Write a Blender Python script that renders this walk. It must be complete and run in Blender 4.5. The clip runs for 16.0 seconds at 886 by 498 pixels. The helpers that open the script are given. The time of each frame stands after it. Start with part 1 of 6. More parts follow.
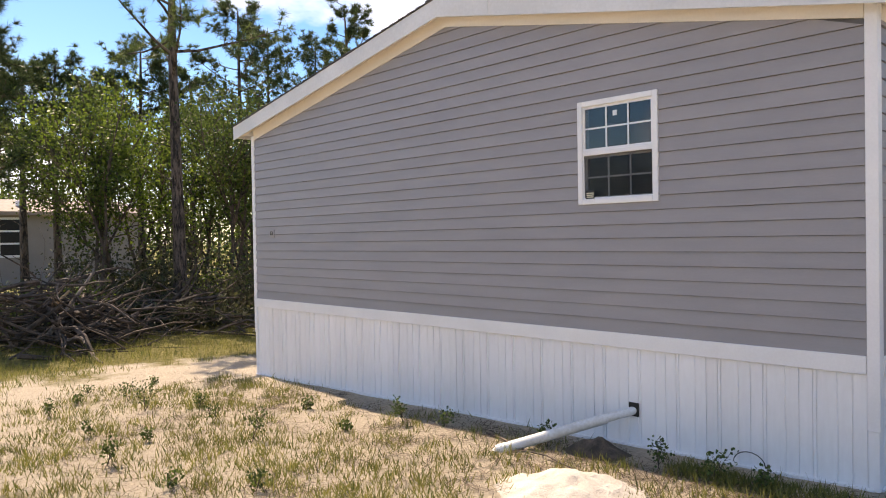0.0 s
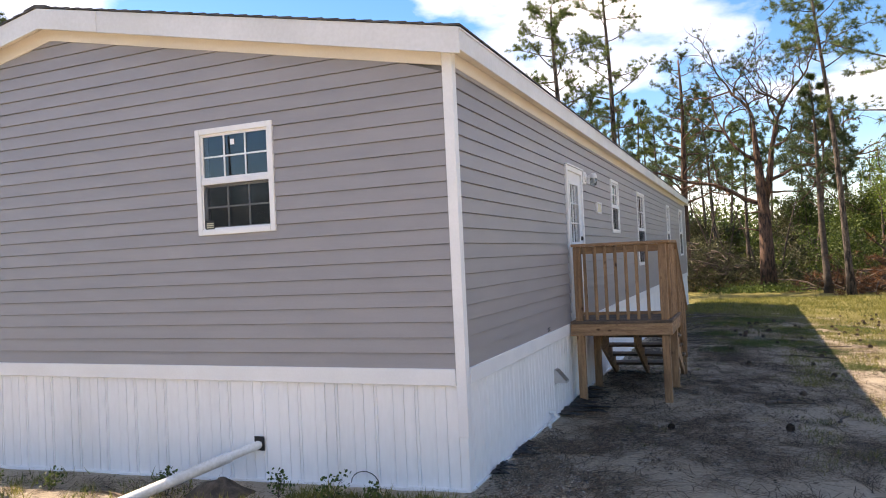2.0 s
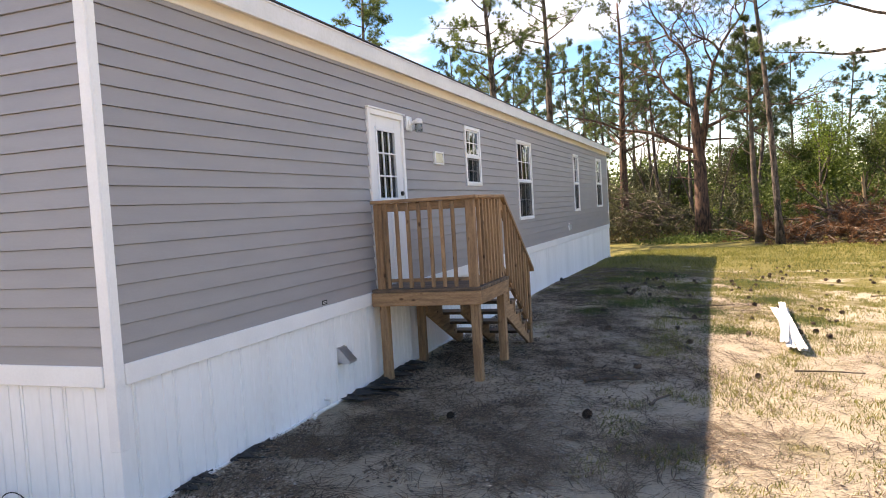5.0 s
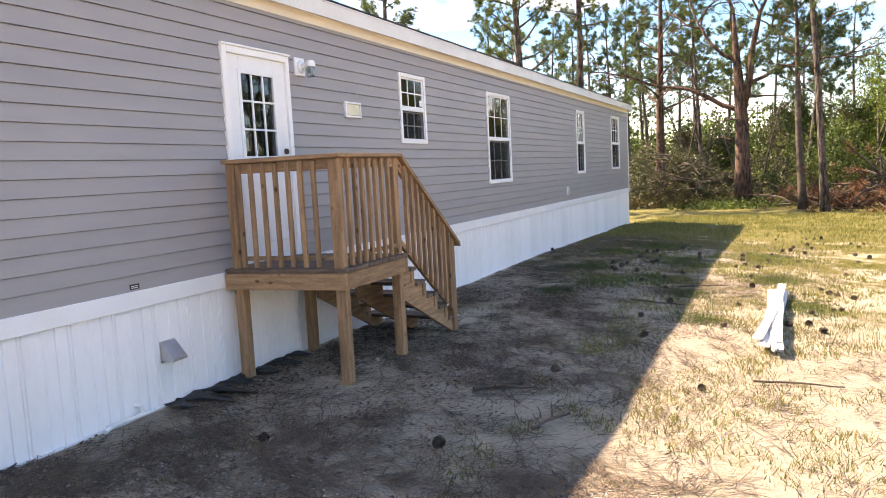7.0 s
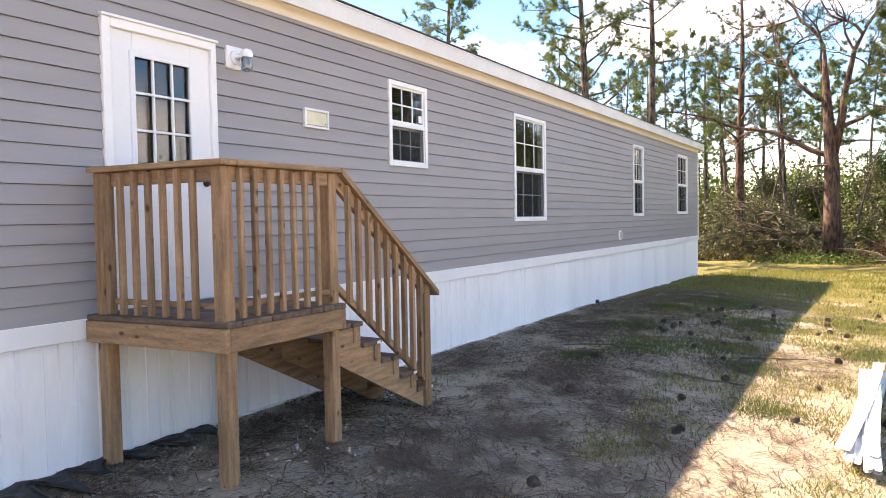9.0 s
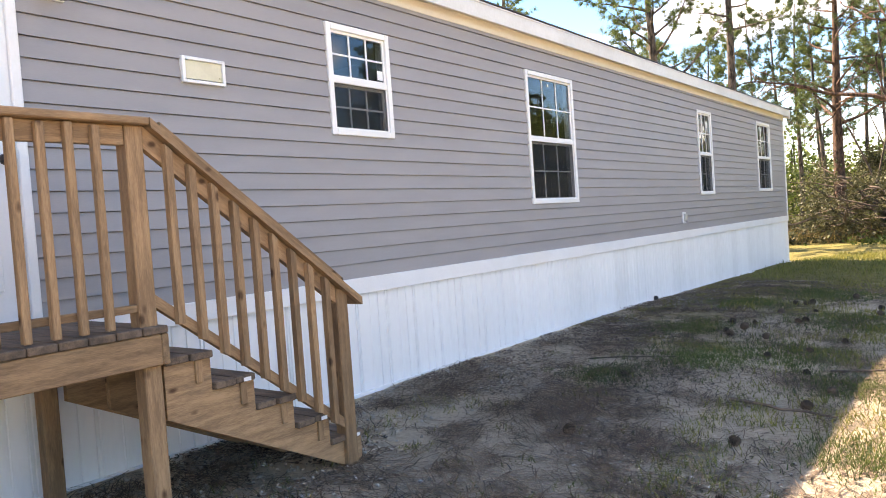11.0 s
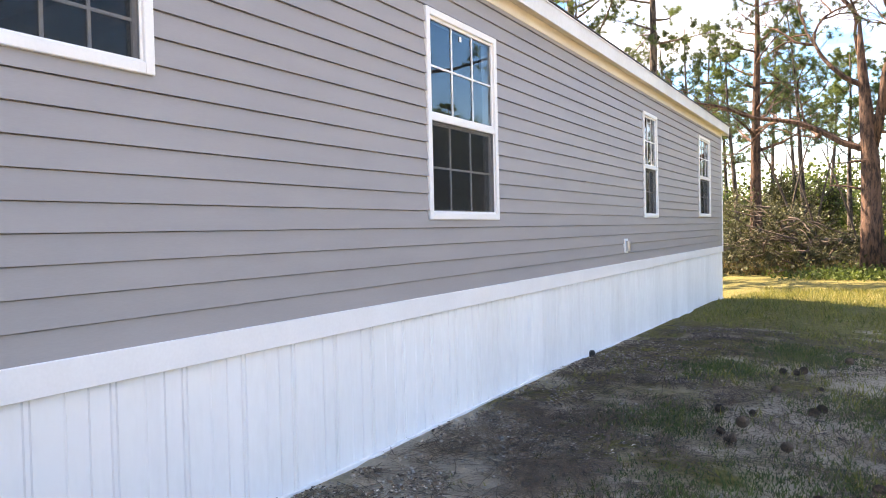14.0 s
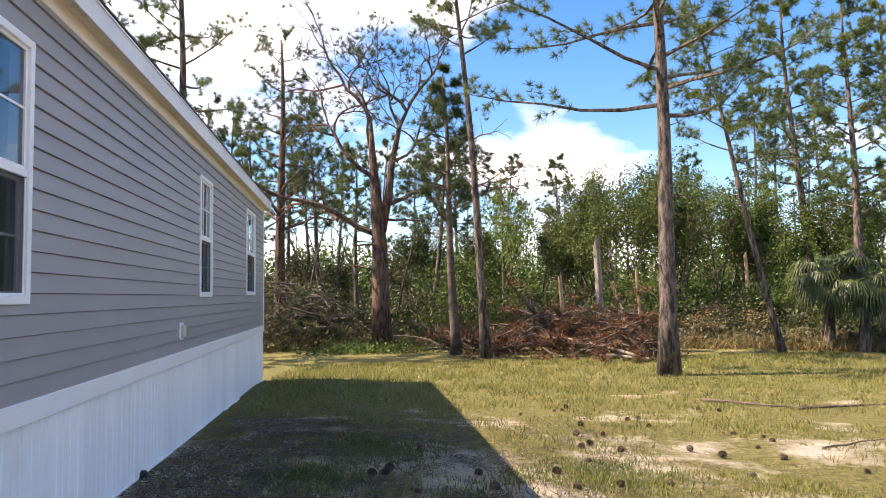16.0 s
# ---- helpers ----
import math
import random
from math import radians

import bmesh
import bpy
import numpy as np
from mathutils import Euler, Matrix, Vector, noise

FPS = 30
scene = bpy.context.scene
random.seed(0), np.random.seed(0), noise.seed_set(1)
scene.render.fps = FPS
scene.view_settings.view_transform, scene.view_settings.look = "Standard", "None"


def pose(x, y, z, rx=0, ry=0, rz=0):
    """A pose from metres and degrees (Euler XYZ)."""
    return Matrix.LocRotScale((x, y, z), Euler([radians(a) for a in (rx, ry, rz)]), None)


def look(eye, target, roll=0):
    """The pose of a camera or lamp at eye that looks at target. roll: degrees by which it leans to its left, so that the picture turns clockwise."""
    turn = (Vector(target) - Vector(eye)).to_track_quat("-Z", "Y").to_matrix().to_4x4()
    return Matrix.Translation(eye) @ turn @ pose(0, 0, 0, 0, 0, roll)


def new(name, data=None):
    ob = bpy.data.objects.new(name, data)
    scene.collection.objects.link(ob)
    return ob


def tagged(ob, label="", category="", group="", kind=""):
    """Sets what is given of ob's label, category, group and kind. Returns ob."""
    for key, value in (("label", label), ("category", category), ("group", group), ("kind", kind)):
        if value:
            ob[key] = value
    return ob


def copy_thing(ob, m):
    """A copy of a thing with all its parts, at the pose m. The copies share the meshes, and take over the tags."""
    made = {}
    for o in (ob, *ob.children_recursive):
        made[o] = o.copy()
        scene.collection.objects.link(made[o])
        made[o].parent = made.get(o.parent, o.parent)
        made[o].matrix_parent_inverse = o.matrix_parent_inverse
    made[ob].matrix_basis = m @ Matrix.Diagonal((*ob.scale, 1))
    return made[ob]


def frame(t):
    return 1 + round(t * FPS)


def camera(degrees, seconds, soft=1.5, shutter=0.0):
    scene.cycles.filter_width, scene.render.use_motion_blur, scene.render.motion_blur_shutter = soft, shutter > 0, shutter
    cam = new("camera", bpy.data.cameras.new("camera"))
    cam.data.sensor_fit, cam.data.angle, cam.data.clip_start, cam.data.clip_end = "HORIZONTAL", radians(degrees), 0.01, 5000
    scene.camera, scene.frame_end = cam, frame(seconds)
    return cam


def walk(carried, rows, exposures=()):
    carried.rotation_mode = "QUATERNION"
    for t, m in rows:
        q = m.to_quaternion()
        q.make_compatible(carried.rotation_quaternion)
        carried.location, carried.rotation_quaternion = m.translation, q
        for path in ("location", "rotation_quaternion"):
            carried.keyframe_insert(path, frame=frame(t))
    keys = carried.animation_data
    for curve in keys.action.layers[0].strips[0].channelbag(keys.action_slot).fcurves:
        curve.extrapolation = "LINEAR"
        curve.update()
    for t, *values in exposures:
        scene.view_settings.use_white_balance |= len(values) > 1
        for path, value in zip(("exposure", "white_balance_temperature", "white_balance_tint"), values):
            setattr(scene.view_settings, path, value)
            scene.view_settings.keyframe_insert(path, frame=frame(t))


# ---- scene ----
cam = camera(62.3, 16.0, soft=1.0)
PATH = [
    (0, (1.66, -5.813, 2.002), (0.208, -4.438, 1.971), -1.0),
    (0.5, (1.729, -5.738, 1.979), (0.524, -4.142, 1.969), -0.9),
    (1, (1.93, -5.629, 1.972), (0.902, -3.913, 1.98), -1.3),
    (1.5, (2.028, -5.532, 1.975), (1.15, -3.735, 1.993), -2.0),
    (2, (2.112, -5.399, 1.965), (1.344, -3.552, 1.995), -2.7),
    (2.5, (2.192, -5.245, 1.955), (1.492, -3.372, 1.985), -3.1),
    (3, (2.432, -5.012, 1.925), (1.756, -3.13, 1.95), -3.6),
    (3.5, (2.702, -4.698, 1.92), (2.022, -2.817, 1.929), -3.8),
    (4, (2.927, -4.297, 1.915), (2.236, -2.42, 1.893), -4.1),
    (4.5, (3.255, -3.939, 1.945), (2.561, -2.064, 1.88), -3.4),
    (4.7, (3.375, -3.764, 1.949), (2.682, -1.89, 1.866), -3.3),
    (6.8, (4.355, -1.664, 1.865), (3.548, 0.156, 1.669), -3.5),
    (7, (4.483, -1.431, 1.867), (3.648, 0.375, 1.663), -3.0),
    (7.5, (4.504, -0.952, 1.857), (3.616, 0.827, 1.648), -2.3),
    (8, (4.481, -0.439, 1.801), (3.543, 1.317, 1.617), -1.7),
    (8.5, (4.474, 0.137, 1.747), (3.491, 1.873, 1.611), -1.0),
    (9, (4.458, 0.669, 1.711), (3.444, 2.391, 1.629), -1.0),
    (9.2, (4.483, 0.879, 1.694), (3.456, 2.594, 1.626), -0.9),
    (11.3, (4.222, 3.172, 1.479), (2.947, 4.711, 1.397), -4.6),
    (11.5, (4.155, 3.361, 1.47), (2.829, 4.855, 1.376), -4.8),
    (12, (3.875, 3.873, 1.497), (2.424, 5.244, 1.387), -5.5),
    (12.5, (3.542, 4.304, 1.456), (2.028, 5.606, 1.343), -6.0),
    (13, (3.266, 4.809, 1.469), (1.789, 6.154, 1.379), -5.7),
    (13.5, (3.038, 5.243, 1.546), (1.719, 6.744, 1.454), -3.1),
    (14, (2.763, 5.673, 1.57), (1.765, 7.406, 1.521), -1.3),
    (14.5, (2.468, 6.106, 1.599), (1.886, 8.02, 1.596), -0.7),
    (15, (2.191, 6.426, 1.634), (2.002, 8.416, 1.678), -0.7),
    (15.5, (2.021, 6.677, 1.654), (2.124, 8.672, 1.737), -0.6),
    (16, (1.885, 6.879, 1.672), (2.133, 8.859, 1.799), -0.8),
]
EXPOSURE = [
    (0, 1.50, 8100, 19), (0.5, 1.63, 8150, 19), (1.5, 1.74, 8000, 19), (2.2, 1.85, 8150, 20), (3.2, 1.89, 8200, 20), (4.7, 2.05, 8400, 20), (7, 2.46, 8600, 22), (9, 2.66, 8700, 22), (11.5, 2.91, 9100, 21), (12, 3.05, 9200, 21), (12.5, 3.21, 9200, 21),
    (13, 3.25, 9200, 21), (13.5, 3.08, 9000, 22), (14, 2.90, 8850, 22), (14.5, 2.65, 8200, 23), (15, 2.34, 7850, 22), (15.5, 2.08, 7650, 22), (16, 1.98, 7500, 22),
]
walk(cam, [(t, look(eye, target, roll)) for t, eye, target, roll in PATH], EXPOSURE)

# ---- sky, sun and exposure ----
SUN_TO = Vector((-0.865, 0.10, 1.0)).normalized()
world = bpy.data.worlds.new("sky")
scene.world = world
world.use_nodes = True
wn, wl = world.node_tree.nodes, world.node_tree.links
bg = wn["Background"]
sky = wn.new("ShaderNodeTexSky")
sky.sky_type = "NISHITA"
sky.sun_disc = False
sky.sun_elevation = math.asin(SUN_TO.z)
sky.sun_rotation = math.atan2(SUN_TO.x, SUN_TO.y)
sky.air_density, sky.dust_density, sky.ozone_density = 1.0, 0.25, 3.5
# cumulus clouds: flattened noise on the sky dome
wt = wn.new("ShaderNodeTexCoord")
wm = wn.new("ShaderNodeMapping")
wm.inputs["Scale"].default_value = (1.0, 1.0, 2.3)
wm.inputs["Location"].default_value = (0.35, 0.9, 0.1)
wl.new(wt.outputs["Generated"], wm.inputs["Vector"])
cl = wn.new("ShaderNodeTexNoise")
cl.inputs["Scale"].default_value = 2.3
cl.inputs["Detail"].default_value = 9.0
cl.inputs["Roughness"].default_value = 0.52
wl.new(wm.outputs["Vector"], cl.inputs["Vector"])
cr = wn.new("ShaderNodeValToRGB")
cr.color_ramp.elements[0].position, cr.color_ramp.elements[1].position = 0.52, 0.645
wl.new(cl.outputs["Fac"], cr.inputs["Fac"])
hs = wn.new("ShaderNodeHueSaturation")
hs.inputs["Saturation"].default_value = 1.32
hs.inputs["Hue"].default_value, hs.inputs["Value"].default_value = 0.503, 0.94
wl.new(sky.outputs["Color"], hs.inputs["Color"])
mixc = wn.new("ShaderNodeMix")
mixc.data_type = "RGBA"
wl.new(cr.outputs["Color"], mixc.inputs[0])
wl.new(hs.outputs["Color"], mixc.inputs[6])
cs = wn.new("ShaderNodeTexNoise")
cs.inputs["Scale"].default_value, cs.inputs["Detail"].default_value = 5.0, 6
wl.new(wm.outputs["Vector"], cs.inputs["Vector"])
cc = wn.new("ShaderNodeValToRGB")
cc.color_ramp.elements[0].position, cc.color_ramp.elements[1].position = 0.35, 0.6
cc.color_ramp.elements[0].color, cc.color_ramp.elements[1].color = (6.0, 6.4, 7.3, 1), (8.8, 8.8, 9.0, 1)
wl.new(cs.outputs["Fac"], cc.inputs["Fac"])
wl.new(cc.outputs["Color"], mixc.inputs[7])
wl.new(mixc.outputs[2], bg.inputs["Color"])
bg.inputs["Strength"].default_value = 0.082

sun = new("sun", bpy.data.lights.new("sun", "SUN"))
sun.data.energy, sun.data.angle, sun.data.color = 3.6, radians(0.53), (1.0, 0.93, 0.82)
sun.matrix_world = look((0, 0, 30), Vector((0, 0, 30)) - SUN_TO)

# ---- materials ----
MATS = {}


def mat(name, base, rough=0.6, dark=None, scale=4.0, fine=60.0, bump=0.15, metal=0.0, stretch=(1, 1, 1), spread=(0.35, 0.7), spec=0.4, per_object=0.0, depth=0.01, knots=None, turn=0.0):
    """A node material: two noises, coarse and fine, between two colours and into relief."""
    m = bpy.data.materials.new(name)
    m.use_nodes = True
    n, l = m.node_tree.nodes, m.node_tree.links
    b = n["Principled BSDF"]
    b.inputs["Roughness"].default_value = rough
    b.inputs["Metallic"].default_value = metal
    b.inputs["Specular IOR Level"].default_value = spec
    tc, mp = n.new("ShaderNodeTexCoord"), n.new("ShaderNodeMapping")
    mp.vector_type = "TEXTURE"
    mp.inputs["Scale"].default_value = tuple(1 / k for k in stretch)
    mp.inputs["Rotation"].default_value = (turn, 0, 0)
    l.new(tc.outputs["Object"], mp.inputs["Vector"])
    co, fi = n.new("ShaderNodeTexNoise"), n.new("ShaderNodeTexNoise")
    co.inputs["Scale"].default_value, co.inputs["Detail"].default_value = scale, 5
    fi.inputs["Scale"].default_value, fi.inputs["Detail"].default_value = fine, 3
    l.new(mp.outputs["Vector"], co.inputs["Vector"])
    l.new(mp.outputs["Vector"], fi.inputs["Vector"])
    add = n.new("ShaderNodeMath")
    add.operation = "MULTIPLY_ADD"
    l.new(fi.outputs["Fac"], add.inputs[0])
    add.inputs[1].default_value = 0.45
    l.new(co.outputs["Fac"], add.inputs[2])
    sub = n.new("ShaderNodeMath")
    sub.operation = "SUBTRACT"
    l.new(add.outputs[0], sub.inputs[0])
    sub.inputs[1].default_value = 0.22
    rp = n.new("ShaderNodeValToRGB")
    rp.color_ramp.elements[0].position, rp.color_ramp.elements[1].position = spread
    dark = dark or tuple(c * 0.8 for c in base)
    rp.color_ramp.elements[0].color, rp.color_ramp.elements[1].color = (*dark, 1), (*base, 1)
    l.new(sub.outputs[0], rp.inputs["Fac"])
    last = rp.outputs["Color"]
    if knots:
        km, kv, kr, kx = n.new("ShaderNodeMapping"), n.new("ShaderNodeTexVoronoi"), n.new("ShaderNodeValToRGB"), n.new("ShaderNodeMix")
        km.inputs["Scale"].default_value = knots
        l.new(tc.outputs["Object"], km.inputs["Vector"])
        l.new(km.outputs["Vector"], kv.inputs["Vector"])
        kv.inputs["Scale"].default_value = 1.0
        kr.color_ramp.elements[0].position, kr.color_ramp.elements[1].position = 0.07, 0.17
        kr.color_ramp.elements[0].color = (0.28, 0.22, 0.18, 1)
        l.new(kv.outputs["Distance"], kr.inputs["Fac"])
        kx.data_type, kx.blend_type = "RGBA", "MULTIPLY"
        kx.inputs[0].default_value = 1.0
        l.new(last, kx.inputs[6])
        l.new(kr.outputs["Color"], kx.inputs[7])
        last = kx.outputs[2]
    if per_object:
        oi, hv = n.new("ShaderNodeObjectInfo"), n.new("ShaderNodeHueSaturation")
        mr = n.new("ShaderNodeMapRange")
        mr.inputs["To Min"].default_value, mr.inputs["To Max"].default_value = 1 - per_object, 1 + per_object
        l.new(oi.outputs["Random"], mr.inputs["Value"])
        l.new(mr.outputs["Result"], hv.inputs["Value"])
        l.new(last, hv.inputs["Color"])
        last = hv.outputs["Color"]
    l.new(last, b.inputs["Base Color"])
    if bump:
        bp = n.new("ShaderNodeBump")
        bp.inputs["Strength"].default_value, bp.inputs["Distance"].default_value = bump, depth
        l.new(add.outputs[0], bp.inputs["Height"])
        l.new(bp.outputs["Normal"], b.inputs["Normal"])
    MATS[name] = m
    return m


SIDING = mat("grey vinyl siding", (0.33, 0.312, 0.312), 0.42, (0.30, 0.284, 0.286), 1.2, 40, 0.08, stretch=(1, 1, 6), per_object=0.025)
TRIM = mat("white vinyl trim", (0.85, 0.85, 0.85), 0.4, (0.79, 0.79, 0.79), 2.0, 60, 0.05)
SKIRT = mat("white vinyl skirting", (0.88, 0.88, 0.88), 0.45, (0.80, 0.80, 0.795), 1.3, 25, 0.1, stretch=(1, 1, 0.25), spread=(0.25, 0.6), per_object=0.03)
FASCIA = mat("white aluminium fascia", (0.74, 0.74, 0.74), 0.4, (0.64, 0.64, 0.63), 1.5, 30, 0.05)
SOFFIT = mat("cream vinyl soffit", (0.81, 0.755, 0.67), 0.5, (0.75, 0.695, 0.615), 2.0, 50, 0.08)
SHINGLE = mat("dark asphalt shingle", (0.11, 0.11, 0.112), 0.95, (0.055, 0.055, 0.058), 8, 200, 0.5, per_object=0.2)
DOORW = mat("white painted door", (0.80, 0.81, 0.82), 0.35, (0.75, 0.76, 0.77), 2.0, 80, 0.04)
WOOD = mat("weathered treated pine", (0.385, 0.236, 0.128), 0.75, (0.21, 0.125, 0.068), 5, 40, 0.22, stretch=(6, 6, 0.7), per_object=0.2, knots=(9, 9, 5))
WOODY = mat("weathered pine along y", (0.385, 0.236, 0.128), 0.75, (0.21, 0.125, 0.068), 5, 40, 0.22, stretch=(6, 0.7, 6), per_object=0.2, knots=(9, 5, 9))
WOODX = mat("weathered pine along x", (0.385, 0.236, 0.128), 0.75, (0.21, 0.125, 0.068), 5, 40, 0.22, stretch=(0.7, 6, 6), per_object=0.2, knots=(5, 9, 9))
WOODS = mat("weathered pine along the stair slope", (0.385, 0.236, 0.128), 0.75, (0.21, 0.125, 0.068), 5, 40, 0.22, stretch=(6, 0.7, 6), per_object=0.2, knots=(9, 6, 9), turn=-0.631)
PALEWOOD = mat("fresh cut pine", (0.55, 0.42, 0.27), 0.7, (0.42, 0.30, 0.18), 5, 40, 0.2, stretch=(6, 0.7, 6))
TREAD = mat("dark worn deck boards", (0.19, 0.13, 0.09), 0.85, (0.09, 0.065, 0.048), 5, 40, 0.4, stretch=(0.7, 6, 6), per_object=0.2)
METAL = mat("bare aluminium", (0.6, 0.6, 0.6), 0.35, (0.5, 0.5, 0.5), 6, 80, 0.1, metal=0.9)
BRASS = mat("dark bronze metal", (0.09, 0.07, 0.06), 0.4, (0.05, 0.04, 0.035), 10, 80, 0.1, metal=0.8)
CREAMV = mat("cream plastic vent", (0.72, 0.68, 0.50), 0.5, (0.62, 0.58, 0.42), 5, 60, 0.08)
PVC = mat("white pvc pipe", (0.78, 0.79, 0.78), 0.35, (0.62, 0.61, 0.57), 5, 40, 0.08)
BLACKF = mat("black ground fabric", (0.018, 0.018, 0.02), 0.6, (0.01, 0.01, 0.01), 10, 120, 0.5)
BLACK = mat("black plastic", (0.02, 0.02, 0.022), 0.5, (0.012, 0.012, 0.012), 10, 80, 0.1)
# room colours set dark: the shade of unlit rooms is put into them
INSIDE = mat("interior wall with room shade in its colour", (0.16, 0.158, 0.155), 0.8, (0.14, 0.138, 0.135), 2, 40, 0.05)
CARPET = mat("interior floor with room shade in its colour", (0.08, 0.07, 0.06), 0.9, (0.06, 0.052, 0.045), 3, 80, 0.2)


def glass_mat():
    m = bpy.data.materials.new("window glass")
    m.use_nodes = True
    b = m.node_tree.nodes["Principled BSDF"]
    b.inputs["Base Color"].default_value = (0.40, 0.455, 0.49, 1)
    b.inputs["Roughness"].default_value = 0.0
    b.inputs["IOR"].default_value = 1.62
    b.inputs["Transmission Weight"].default_value = 1.0
    return m


def screen_mat():
    m = bpy.data.materials.new("dark insect screen")
    m.use_nodes = True
    n, l = m.node_tree.nodes, m.node_tree.links
    b = n["Principled BSDF"]
    b.inputs["Base Color"].default_value = (0.010, 0.011, 0.013, 1)
    b.inputs["Roughness"].default_value = 0.7
    t, mx = n.new("ShaderNodeBsdfTransparent"), n.new("ShaderNodeMixShader")
    mx.inputs["Fac"].default_value = 0.36
    l.new(t.outputs[0], mx.inputs[1])
    l.new(b.outputs[0], mx.inputs[2])
    l.new(mx.outputs[0], n["Material Output"].inputs["Surface"])
    return m


GLASS, SCREEN = glass_mat(), screen_mat()


# ---- mesh helpers ----
def part(name, bm, material, parent=None, label="", smooth=False):
    """Links a bmesh as one mesh object, under a thing or a part."""
    bmesh.ops.recalc_face_normals(bm, faces=bm.faces)
    me = bpy.data.meshes.new(name)
    bm.to_mesh(me)
    bm.free()
    if smooth:
        me.shade_smooth()
    me.materials.append(material)
    ob = new(name, me)
    ob.parent = parent
    if label:
        tagged(ob, label)
    return ob


def box(bm, a, b, bevel=0.0):
    """A box from corner a to corner b, its edges bevelled if asked."""
    lo = [min(p, q) for p, q in zip(a, b)]
    hi = [max(p, q) for p, q in zip(a, b)]
    v = [bm.verts.new((x, y, z)) for z in (lo[2], hi[2]) for y in (lo[1], hi[1]) for x in (lo[0], hi[0])]
    fs = [bm.faces.new([v[i] for i in f]) for f in ((0, 2, 3, 1), (4, 5, 7, 6), (0, 1, 5, 4), (2, 6, 7, 3), (0, 4, 6, 2), (1, 3, 7, 5))]
    if bevel:
        es = {e for f in fs for e in f.edges}
        bmesh.ops.bevel(bm, geom=list(es), offset=bevel, segments=1, affect="EDGES")
    return bm


def boxbm(a, b, bevel=0.0):
    return box(bmesh.new(), a, b, bevel)


def prism(bm, poly, axis, lo, hi):
    """Extrudes a polygon of 2D points along an axis (0, 1, 2); the other two axes in order."""
    def at(p, d):
        q = [p[0], p[1]]
        q.insert(axis, d)
        return bm.verts.new(q)
    a, b = [at(p, lo) for p in poly], [at(p, hi) for p in poly]
    bm.faces.new(a)
    bm.faces.new(b[::-1])
    for i in range(len(poly)):
        j = (i + 1) % len(poly)
        bm.faces.new((a[i], b[i], b[j], a[j]))
    return bm


def tube(bm, pts, radii, sides=8, cap=True):
    """A round tube through points with a radius each."""
    rings, side = [], None
    for i, p in enumerate(pts):
        p = Vector(p)
        d = (Vector(pts[min(i + 1, len(pts) - 1)]) - Vector(pts[max(i - 1, 0)])).normalized()
        if side is None:
            side = d.orthogonal().normalized()
        side = (side - d * side.dot(d)).normalized()
        up = d.cross(side)
        rings.append([bm.verts.new(p + (side * math.cos(a) + up * math.sin(a)) * radii[i]) for a in (2 * math.pi * k / sides for k in range(sides))])
    for r, s in zip(rings, rings[1:]):
        for k in range(sides):
            bm.faces.new((r[k], r[(k + 1) % sides], s[(k + 1) % sides], s[k]))
    if cap:
        bm.faces.new(rings[0][::-1])
        bm.faces.new(rings[-1])
    return bm


def thing(name, place=(0, 0, 0), label="", category="", group="", kind=""):
    ob = new(name)
    ob.location = place
    ob.empty_display_size = 0.1
    return tagged(ob, label, category, group, kind)


def clamp(v, a, b):
    return max(a, min(b, v))


def ground_z(x, y):
    """The lie of the land: highest at the house, falling away from it and towards the woods."""
    z = 0.13 - 0.065 * clamp(x - 1.5, 0, 5) - 0.0155 * clamp(y - 12, 0, 13) + 0.027 * clamp(x, -9, 0)
    s = clamp((y - 21.5) / 7.0, 0, 1)
    s = s * s * (3 - 2 * s)
    z += (-0.30 - z) * s
    z += 0.28 * math.exp(-((x - 2.4) ** 2 + (y + 6.0) ** 2) / 7.0)
    return z


# ---- ground: one sheet out to the horizon ----
def ground_mesh():
    def line(lo, hi, step, reach):
        c = list(np.arange(lo, hi + 1e-6, step))
        s, a, b = step, lo, hi
        pre, post = [], []
        while b < reach:
            s *= 1.25
            a, b = a - s, b + s
            pre.append(a)
            post.append(b)
        return pre[::-1] + c + post
    xs, ys = line(-14, 16, 0.13, 900), line(-8, 32, 0.13, 900)
    verts = []
    for y in ys:
        for x in xs:
            z = ground_z(x, y)
            if -30 < x < 40 and -20 < y < 60:
                z += 0.035 * noise.noise((x * 0.5, y * 0.5, 3)) + 0.016 * noise.noise((x * 2.1, y * 2.1, 9)) + 0.010 * noise.noise((x * 6, y * 6, 5))
                if -9.2 < x < 0.35 and -0.35 < y < 23.3:
                    z = min(z, ground_z(x, y))
            verts.append((x, y, z))
    w = len(xs)
    faces = [(j * w + i, j * w + i + 1, (j + 1) * w + i + 1, (j + 1) * w + i) for j in range(len(ys) - 1) for i in range(w - 1)]
    me = bpy.data.meshes.new("ground")
    me.from_pydata(verts, [], faces)
    me.shade_smooth()
    return me


